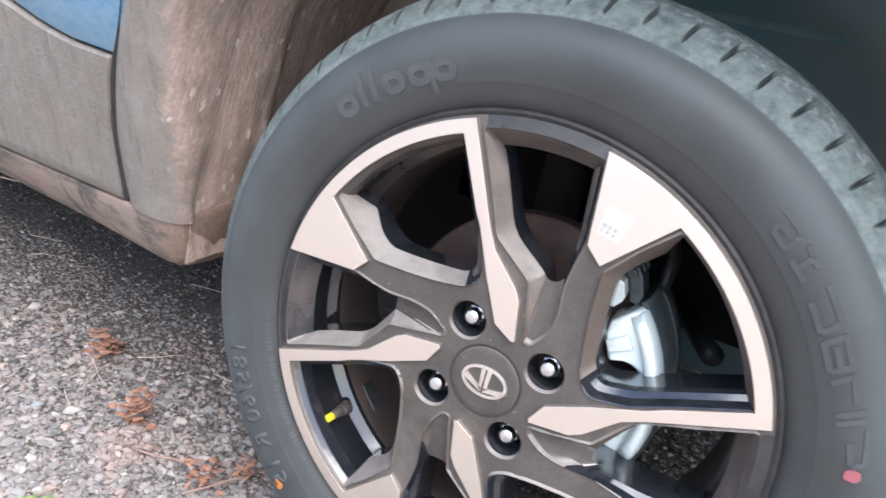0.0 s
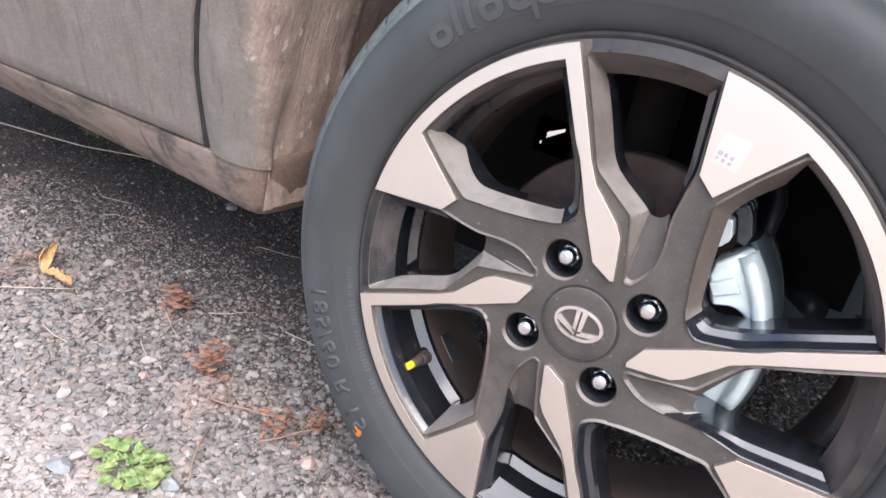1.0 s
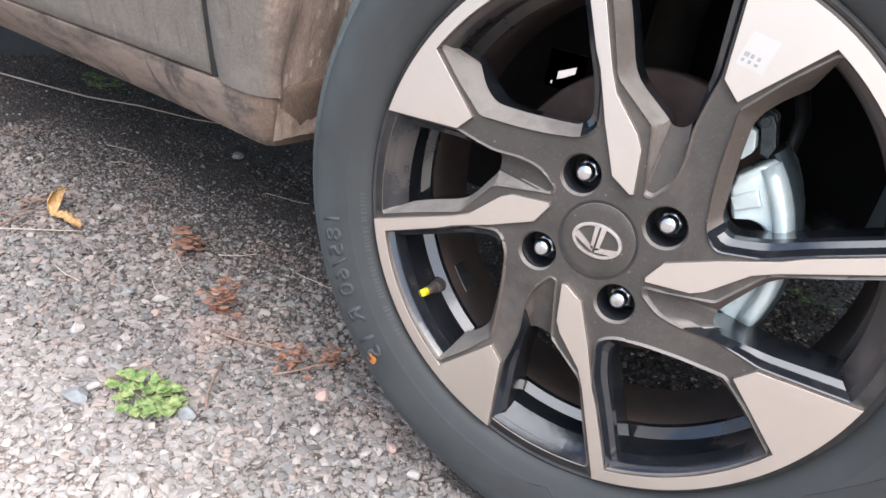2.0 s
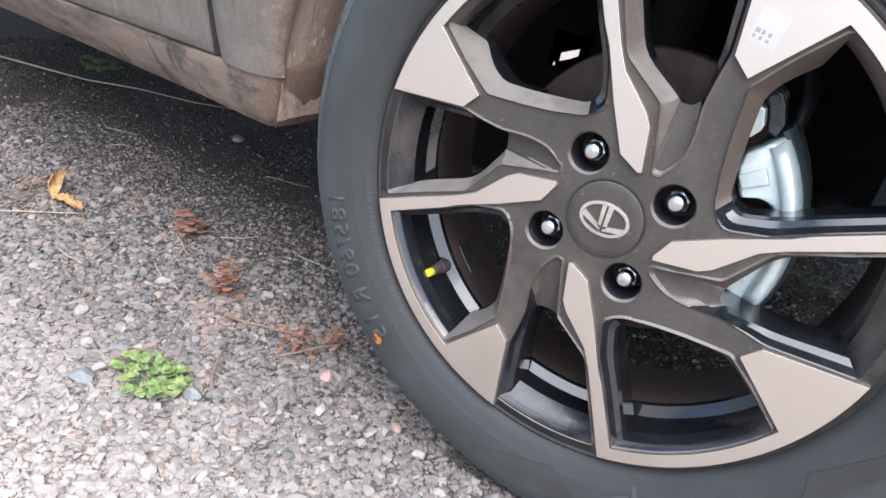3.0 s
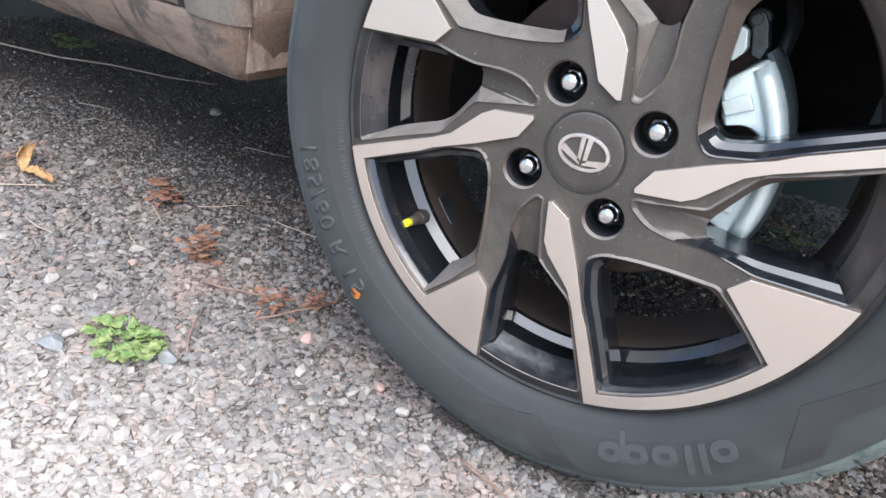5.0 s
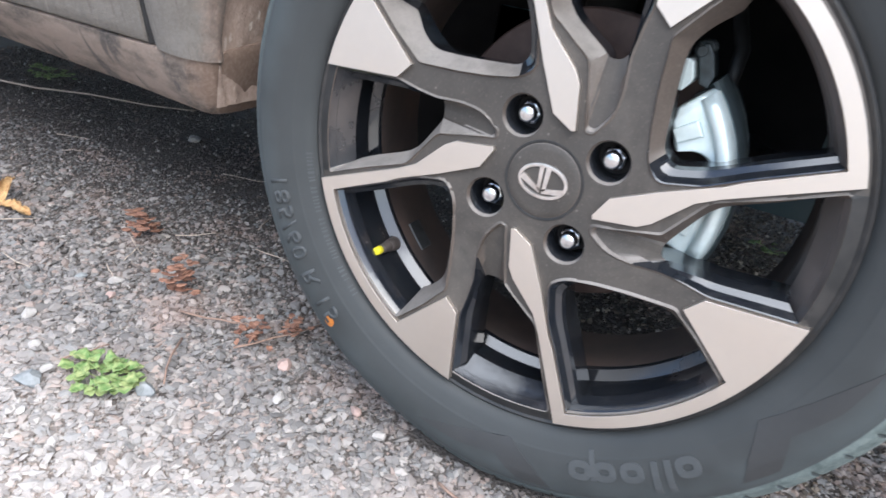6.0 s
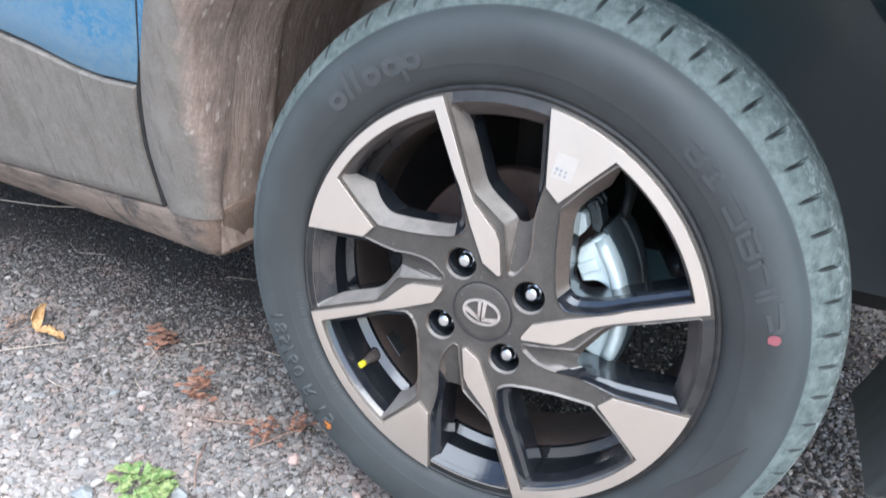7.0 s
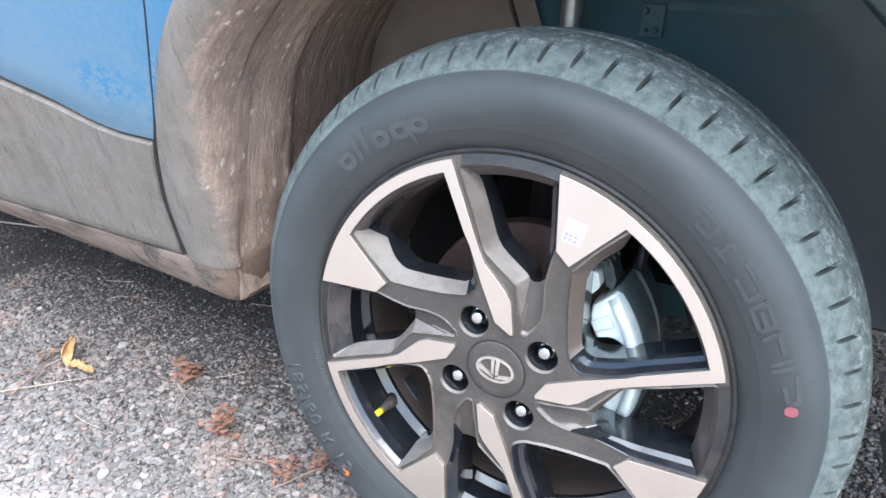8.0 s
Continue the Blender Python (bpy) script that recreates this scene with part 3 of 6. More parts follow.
def panel(name, point, nu, nv, material, parent, label="", thick=0.012, roll=0.004):
    """A body panel: point(u, v) gives its face; its edges roll inwards."""
    verts = []
    for i in range(nu):
        for j in range(nv):
            x, y, z = point(i / (nu - 1), j / (nv - 1))
            edge = min(i, nu - 1 - i, j, nv - 1 - j)
            verts.append((x, y + (roll if edge == 0 else 0.0), z))
    n = len(verts)
    faces = grid_faces(nu, nv)
    rim = [i * nv for i in range(nu)] + [(nu - 1) * nv + j for j in range(1, nv)] + [i * nv + nv - 1 for i in range(nu - 2, -1, -1)] + [j for j in range(nv - 2, 0, -1)]
    verts += [(verts[k][0], verts[k][1] + thick, verts[k][2]) for k in rim]
    m = len(rim)
    faces += [(rim[k], rim[(k + 1) % m], n + (k + 1) % m, n + k) for k in range(m)]
    return soften(sheet(name, verts, faces, material, parent, label), 50)


def build_side():
    def gap(z):
        return lerp_table([(0.44, 0.0021), (0.47, 0.0008)], z)

    def stepped(k, n, lo, hi, e=0.003):
        # first and last steps are e wide
        if k == 0:
            return lo
        if k == n - 1:
            return hi
        return lo + e + (hi - lo - 2 * e) * (k - 1) / (n - 3)

    NU, NV = 44, 16

    def cladding(u, v):
        i, j = round(u * (NU - 1)), round(v * (NV - 1))
        xa = stepped(i, NU, -1.45, 0.0)
        s = (xa + 1.45) / 1.45
        x0 = -1.45 + s * 1.0
        zl, zh = 0.3, lerp_table(BLUE_LINE, x0) - 0.0018
        z = stepped(j, NV, zl, zh)
        x = -1.45 + s * (1.45 + lerp_table(BODY_SEAM, z) - gap(z))
        zh = lerp_table(BLUE_LINE, x) - 0.0018
        z = stepped(j, NV, zl, zh)
        return x, body_y(z) - 0.003, z

    def skin(u, v):
        i, j = round(u * (NU - 1)), round(v * (NV - 1))
        s = stepped(i, NU, 0.0, 1.0)
        z = stepped(j, NV, 0.46, 0.95)
        x = -1.45 + s * (1.45 + lerp_table(BODY_SEAM, z) - gap(z))
        zl = lerp_table(BLUE_LINE, x) + 0.0018
        z = stepped(j, NV, zl, 0.95)
        x = -1.45 + s * (1.45 + lerp_table(BODY_SEAM, z) - gap(z))
        return x, body_y(z), z

    door = panel("front_door", skin, NU, NV, PAINT, car, "blue painted door skin with a film of dust", roll=0.0014)
    panel("door_cladding", cladding, NU, NV, CLADDING, door, "dusty grey-black plastic lower door cladding")

    # blue front wing above the arch trim
    def wing(u, v):
        i, j = round(u * (NU - 1)), round(v * (NV - 1))
        deg = -64 + u * 134
        r0 = arch_outer(deg) - 0.002
        x0, _, z0 = polar(r0, deg, 0)
        x1 = stepped(i, NU, -0.32, 0.62)
        z1 = 0.95
        zt = stepped(j, NV, 0, 1, 0.01)
        x = x0 + (x1 - x0) * zt
        z = z0 + (z1 - z0) * zt
        left = (polar(arch_outer(-64) - 0.002, -64, 0)[0]) * (1 - zt) - 0.32 * zt
        right = (polar(arch_outer(70) - 0.002, 70, 0)[0]) * (1 - zt) + 0.62 * zt
        seam = lerp_table(BODY_SEAM, z) + gap(z)
        x = seam + (x - left) * (right - seam) / (right - left)
        return x, body_y(z) + 0.0005, z

    panel("front_wing", wing, NU, NV, PAINT_CLEAN, car, "clean bright blue painted front wing", roll=0.0012)
    # dark fillers behind the seams; the strip paints in the door gap's shade
    bm = bmesh.new()
    box(bm, (-1.45, 0.07, 0.3), (-0.44, 0.1, 0.95))
    part("door_inner", bm, BLACK, car)
    zs = np.linspace(0.3, 0.94, 40)
    verts = []
    for z in zs:
        x = lerp_table(BODY_SEAM, z)
        g = gap(z)
        sink = lerp_table([(0.44, 0.0), (0.47, 0.002)], z)
        verts += [(x - g - 0.0004, body_y(z) + 0.008, z), (x - g + 0.0002, body_y(z) - 0.0012 + sink, z), (x - g * 0.3, body_y(z) + 0.0004 + sink, z), (x + g * 0.7, body_y(z) + 0.0035 + sink * 0.5, z), (x + 0.012, body_y(z) + 0.009, z)]
    sheet("seam_gap_strip", verts, grid_faces(40, 5), BLACK, car, "black strip standing in for the shade in the door gap")


ARCH_LIP = [(-92, 0.349), (-87, 0.348), (-75.5, 0.346), (-63.5, 0.361), (-54.3, 0.381), (-46, 0.390), (-38, 0.392), (0, 0.394), (25, 0.404), (34, 0.4085), (39, 0.403), (44, 0.397), (60, 0.402), (80, 0.411), (95, 0.412), (115, 0.41)]


def arch_lip(deg):
    return lerp_table(ARCH_LIP, deg)


def arch_outer(deg):
    return lerp_table([(-92, 0.42), (-88.6, 0.419), (-78, 0.4275), (-70, 0.429), (-60, 0.431), (-52, 0.4375), (-45, 0.4395), (0, 0.44), (25, 0.446), (50, 0.465), (120, 0.465)], deg)


def build_arch():
    n = 150
    rows = []
    for i in range(n):
        deg = -88.8 + i * (94 + 88.8) / (n - 1)
        ro, rl = arch_outer(deg), arch_lip(deg)
        prof = []
        for s, dy in ((0, 0.012), (0, 0.0025), (0.03, 0.0), (0.12, -0.0035), (0.24, -0.006), (0.45, -0.008), (0.7, -0.006), (0.86, -0.001), (0.95, 0.006), (1.0, 0.016)):
            r = ro + (rl - ro) * s
            prof.append((r, body_y(polar(r, deg, 0)[2]) + dy))
        prof.append((rl + 0.004, max(prof[-1][1] + 0.008, 0.04)))
        rows += [polar(r, deg, y) for r, y in prof]
    k = 11
    soften(sheet("wheel_arch_trim", rows, grid_faces(n, k), CLADDING, car, "dusty dark plastic wheel arch trim, muddy along its lip"), 60)
    # muddy inner return and liner, with flung relief
    n, k = 240, 44
    rows = []
    for i in range(n):
        deg = -96 + i * (111 + 96) / (n - 1)
        rl = arch_lip(deg)
        cut_in = 0.12 * max(0.0, (deg - 96) / 15.0)
        for j in range(k):
            s = j / (k - 1)
            y = (0.002 + 0.03 * (1 - min(1, abs(deg + 85) / 60.0))) + s * 0.32
            y = max(y, cut_in)
            y = max(y, body_y(polar(rl, deg, 0)[2]) + 0.014) if j == 0 else y
            r = rl + 0.002 + 0.004 * min(1, s / 0.1) + 0.03 * max(0.0, s - 0.33) / 0.67
            r += 0.008 * max(0, min(1, (s - 0.30) / 0.02)) if deg < 2 else 0.0
            if deg >= 2:
                r = r + (lerp_table([(2, 0.408), (34, 0.405), (44, 0.397), (60, 0.398), (80, 0.396), (111, 0.388)], deg) - r) * min(1.0, (deg - 2) / 12.0) * min(1.0, s / 0.15)
            wob = 0.0032 * noise.noise((radians(deg) * 1.2, y * 55, 1.0)) + 0.0022 * noise.noise((radians(deg) * 6, y * 130, 4.0))
            rows.append(polar(r + wob * (1.0 if s < 0.4 else 0.4), deg, y))
    cut = 112
    # the rear half turns in to a smooth dusty inner wall
    inner = []
    m = 70
    prof = [(0.0, 0.318), (-0.006, 0.332), (-0.02, 0.343), (-0.05, 0.35), (-0.10, 0.354), (-0.165, 0.356)]
    for i in range(m):
        deg = -96 + i * 74 / (m - 1)
        rl = arch_lip(deg) + 0.044
        reach = 0.3 + 0.7 * max(0.0, min(1.0, (deg + 78) / 16))
        inner += [polar(rl + dr * reach, deg, y) for dr, y in prof]
    soften(sheet("liner_inner_wall", inner, grid_faces(m, len(prof)), LINER_BROWN, car, "dusty brown inner wall of the arch liner"), 60)
    a = rows[: (cut + 1) * k]
    b = rows[cut * k:]
    soften(sheet("wheel_arch_liner", a, grid_faces(cut + 1, k), MUD, car, "wheel arch liner caked with dried brown mud"), 60)
    soften(sheet("front_arch_liner", b, grid_faces(n - cut, k), LINER_DARK, car, "smooth dark plastic front half of the arch liner"), 60)


def build_sill():
    crease = [(-1.45, 0.019, 0.298), (-0.9, 0.018, 0.2985), (-0.42, 0.0185, 0.2975), (-0.372, 0.0200, 0.296), (-0.360, 0.0220, 0.2965), (-0.354, 0.029, 0.299), (-0.351, 0.05, 0.306), (-0.3515, 0.13, 0.315)]
    low = [(-1.45, 0.088, 0.241), (-0.9, 0.078, 0.241), (-0.5, 0.055, 0.241), (-0.385, 0.0445, 0.2405), (-0.373, 0.0470, 0.2405), (-0.366, 0.054, 0.241), (-0.362, 0.075, 0.242), (-0.3585, 0.135, 0.245)]
    n, k = 90, 12
    verts = []
    for i in range(n):
        # most steps round the front corner
        s = i / (n - 1)
        f = s * (len(crease) - 1)
        a = int(min(f, len(crease) - 2))
        g = f - a
        top = Vector(crease[a]).lerp(Vector(crease[a + 1]), g)
        bot = Vector(low[a]).lerp(Vector(low[a + 1]), g)
        out = Vector((0, -1, 0)) if a < 4 else Vector((0.8, -0.5, 0)).lerp(Vector((1, 0, 0)), min(1, (f - 4) / 2))
        inward = Vector((0, 1, 0)) if a < 4 else Vector((-0.4, 0.6, 0))
        verts.append(top + inward * 0.02 + Vector((0, 0, 0.002)))
        verts.append(top + inward * 0.003 + Vector((0, 0, 0.001)))
        for j in range(k - 4):
            t = j / (k - 5)
            p = top.lerp(bot, t) + out * ((0.0055 if a < 3 else 0.003) * math.sin(math.pi * min(1, t * 1.05)) ** 0.7)
            verts.append(p)
        verts.append(bot + inward * 0.006 - Vector((0, 0, 0.003)))
        verts.append(bot + inward * 0.09 - Vector((0, 0, 0.001)))
    soften(sheet("sill_trim", verts, grid_faces(n, k), SILL, car, "sill trim coated with tan dried mud"), 60)


def extrude_plan(name, plan, z0, z1, material, parent, label=""):
    n = len(plan)
    verts = [(x, y, z0) for x, y in plan] + [(x, y, z1) for x, y in plan]
    faces = [tuple(range(n)), tuple(range(n, 2 * n))] + [(i, (i + 1) % n, n + (i + 1) % n, n + i) for i in range(n)]
    return sheet(name, verts, faces, material, parent, label, smooth=False)


def build_underside():
    # floor pan and inner structure, with the wheel well cut out of it
    extrude_plan("floor_pan", [(-2.4, 0.12), (-0.37, 0.14), (-0.43, 0.4), (-0.8, 0.9), (-1.0, 1.45), (-2.4, 1.45)], 0.255, 0.298, UNDER, car, "dusty black underbody")
    # inner wall of the wheel well, with an opening towards the engine bay
    bm = bmesh.new()
    box(bm, (-0.48, 0.365, 0.372), (0.44, 0.39, 0.93))
    box(bm, (-0.48, 0.365, 0.262), (-0.222, 0.39, 0.372))
    box(bm, (-0.16, 0.365, 0.262), (0.44, 0.39, 0.372))
    box(bm, (-0.1, 0.367, 0.212), (0.2, 0.388, 0.262))
    box(bm, (-0.222, 0.365, 0.262), (-0.16, 0.39, 0.322))
    part("wheel_well_wall", bm, WELL, car, "dark inner wall of the wheel well")
    # added black sheet for the shade over its lower half, with the same opening
    xs, zs = [-0.42, -0.3, -0.206, -0.157, -0.08, 0.185], [0.17, 0.262, 0.328, 0.374, 0.47]
    bm = bmesh.new()
    grid = [[bm.verts.new((x, 0.352, z)) for z in zs] for x in xs]
    for i in range(len(xs) - 1):
        for j in range(len(zs) - 1):
            if (i, j) != (2, 2) and not (j == 0 and i in (0, 4)):
                bm.faces.new((grid[i][j], grid[i + 1][j], grid[i + 1][j + 1], grid[i][j + 1]))
    bmesh.ops.delete(bm, geom=[v for v in bm.verts if not v.link_faces], context="VERTS")
    bmesh.ops.solidify(bm, geom=bm.faces[:], thickness=0.006)
    part("well_shade_sheet", bm, SHADE_BLACK, car, "black sheet standing in for the deep shade inside the wheel well")
    # added sloping mask further in; daylight from the far side shows through its slot and slit
    xs, rise = [-0.6, -0.2722, -0.2693, -0.2635, -0.2360, -0.02], [-0.16, -0.0175, -0.0125, 0.0, 0.15]
    bm = bmesh.new()
    grid = [[bm.verts.new((x, 0.55, 0.3205 + 0.446 * max(-0.05, min(0.05, x + 0.2635)) + w)) for w in rise] for x in xs]
    for i in range(len(xs) - 1):
        for j in range(len(rise) - 1):
            if (i, j) not in ((1, 1), (3, 2)):
                bm.faces.new((grid[i][j], grid[i + 1][j], grid[i + 1][j + 1], grid[i][j + 1]))
    bmesh.ops.solidify(bm, geom=bm.faces[:], thickness=0.0015)
    part("daylight_mask", bm, SHADE_BLACK, car, "added black sheet that masks the daylight to a slot and slit")
    # added blocker behind that mask, trimming the daylight with its slanting upper edge
    bm = bmesh.new()
    rows = [[bm.verts.new((x, y, z)) for y in (0.7, 0.703)] for x, z in ((-0.3195, 0.2824), (-0.255, 0.3211), (-0.255, 0.2), (-0.3195, 0.2))]
    bm.faces.new([r[0] for r in rows])
    bm.faces.new([r[1] for r in reversed(rows)])
    for u, v in zip(rows, rows[1:] + rows[:1]):
        bm.faces.new((u[0], u[1], v[1], v[0]))
    part("daylight_blocker", bm, SHADE_BLACK, car, "added black blocker whose slanting edge trims the daylight")
    extrude_plan("engine_bay_tray", [(-0.42, 0.4), (0.6, 0.4), (0.6, 1.45), (-0.42, 1.45)], 0.4, 0.43, UNDER, car)
    extrude_plan("bonnet", [(-0.46, -0.02), (0.62, -0.0), (0.7, 0.2), (0.76, 0.75), (0.7, 1.3), (0.62, 1.5), (-0.46, 1.5)], 0.94, 0.965, PAINT, car, "blue bonnet")
    extrude_plan("cabin_side", [(-2.9, 0.1), (-0.47, 0.1), (-0.47, 1.45), (-2.9, 1.45)], 0.3, 0.95, PAINT, car, "blue body side up to the waistline")

    # unseen box, keeps far-side light from coming in under the car
    extrude_plan("far_light_block", [(-0.3, 0.62), (0.5, 0.62), (0.5, 1.3), (-0.3, 1.3)], 0.15, 0.28, UNDER, car, "unseen black box added to block light from the car's far side")

    def bumper(u, v):
        deg = 50 + 43 * v
        x0, _, z0 = polar(arch_outer(deg) - 0.002, deg, 0)
        x = x0 + (0.62 + 0.05 * v - x0) * u
        z = z0 - 0.012 * u * v
        return x, body_y(max(z, 0.24)) + 0.09 * u ** 3, z

    panel("bumper_corner", bumper, 14, 18, CLADDING, car, "dusty dark plastic bumper corner")
    extrude_plan("bumper_beam", [(0.44, 0.1), (0.6, 0.14), (0.66, 0.3), (0.66, 1.45), (0.62, 1.45), (0.6, 0.36), (0.44, 0.34)], 0.26, 0.93, BROWN_PLASTIC, car, "dusty brown-black bumper support")


build_side()
build_arch()
build_sill()
build_underside()


# ---- the front wheel ----
SILVER_Y = 0.0005


def inside(p, loop):
    x, z = p
    hit = False
    for (x0, z0), (x1, z1) in zip(loop, loop[1:] + loop[:1]):
        if (z0 > z) != (z1 > z) and x < (x1 - x0) * (z - z0) / (z1 - z0) + x0:
            hit = not hit
    return hit


def flat(points, turn=0.0):
    """Polar points (radius, degrees) on the wheel's face as x, z pairs."""
    return [(r * math.sin(radians(a + turn)), r * math.cos(radians(a + turn))) for r, a in points]


def arc(r, a0, a1, n):
    return [(r, a0 + (a1 - a0) * i / n) for i in range(n + 1)]


def outset(loop, by):
    """The closed outline moved outwards."""
    pts = [Vector(p) for p in loop]
    area = sum(p.x * q.y - q.x * p.y for p, q in zip(pts, pts[1:] + pts[:1]))
    out = []
    for i, p in enumerate(pts):
        d = ((p - pts[i - 1]).normalized() + (pts[(i + 1) % len(pts)] - p).normalized()).normalized()
        out.append(tuple(p + Vector((d.y, -d.x)) * (by if area > 0 else -by)))
    return out


def rounded_rows(loop, sizes, steps=3):
    """A closed loop of points with each corner rounded by its own size."""
    out = []
    n = len(loop)
    for i, p in enumerate(loop):
        a, b = loop[i - 1] - p, loop[(i + 1) % n] - p
        r = min(sizes[i], a.length * 0.45, b.length * 0.45)
        p0, p1 = p + a.normalized() * r, p + b.normalized() * r
        for k in range(steps + 1):
            t = k / steps
            out.append((1 - t) ** 2 * p0 + 2 * t * (1 - t) * p + t * t * p1)
    return out


SILVER = arc(0.2015, -15.8, -77.8, 22) + [(0.1396, -70.5), (0.1338, -64.0)] + arc(0.1911, -58.3, -18.8, 14) + [(0.1357, -16.7), (0.1225, -15.3), (0.0847, -12.3), (0.0722, -10.0), (0.0505, -3.4), (0.0434, 16.6), (0.0450, 19.8), (0.0743, 8.4), (0.0825, 4.0), (0.1063, -9.0), (0.1224, -11.5), (0.1564, -13.9)]
# each opening as rows: (front radius, degrees, depth), (foot of the slope), corner rounding
WIDE_RIM = [((0.1905, a, 0.002), (0.1845, a * 0.985 - 0.6, 0.0215)) for _, a in arc(0, -19.3, -56.6, 14)]
WIDE = [
    ((0.1882, -57.3, 0.0022), (0.166, -55.2, 0.029), 0.001), ((0.1600, -59.6, 0.0022), (0.1475, -57.1, 0.0215), 0.006), ((0.1303, -61.8, 0.0022), (0.1316, -57.5, 0.0195), 0.003),
    ((0.1030, -52.8, 0.0022), (0.1122, -51.0, 0.0195), 0.006), ((0.0862, -41.6, 0.0022), (0.0938, -39.8, 0.0195), 0.006), ((0.0768, -27.5, 0.0022), (0.0842, -28.6, 0.0195), 0.006),
    ((0.0800, -16.0, 0.0028), (0.0905, -21.4, 0.019), 0.008), ((0.1100, -14.9, 0.0028), (0.1130, -19.9, 0.019), 0.004), ((0.1400, -17.3, 0.0028), (0.1420, -20.8, 0.019), 0.004), ((0.1880, -18.9, 0.0028), (0.1885, -21.4, 0.019), 0.001),
]
NARROW_RIM = [((0.1946, a, 0.0038), (0.181, a * 0.93 - 6.2, 0.026)) for _, a in arc(0, -77.9, -103.6, 12)]
NARROW = [
    ((0.1930, -104.4, 0.003), (0.1755, -101.7, 0.026), 0.002), ((0.1560, -102.4, 0.003), (0.1565, -100.0, 0.024), 0.004), ((0.1165, -99.6, 0.003), (0.1180, -96.2, 0.022), 0.005),
    ((0.0918, -82.4, 0.003), (0.0985, -80.0, 0.0195), 0.003), ((0.0560, -69.0, 0.0032), (0.0962, -76.6, 0.0155), 0.002), ((0.0478, -63.5, 0.0036), (0.0966, -74.6, 0.0145), 0.003),
    ((0.0500, -57.6, 0.0036), (0.0976, -73.0, 0.0145), 0.004), ((0.0680, -56.6, 0.0036), (0.0992, -71.6, 0.0155), 0.008), ((0.0850, -62.0, 0.0036), (0.1025, -70.6, 0.018), 0.006),
    ((0.1044, -68.5, 0.0036), (0.1105, -71.0, 0.022), 0.006), ((0.1228, -70.4, 0.0036), (0.1255, -73.4, 0.026), 0.006), ((0.1396, -71.2, 0.0036), (0.142, -75.4, 0.027), 0.004), ((0.1935, -77.4, 0.0036), (0.1835, -79.8, 0.026), 0.001),
]
NUT_R, NUT_A = 0.0500, -31.5


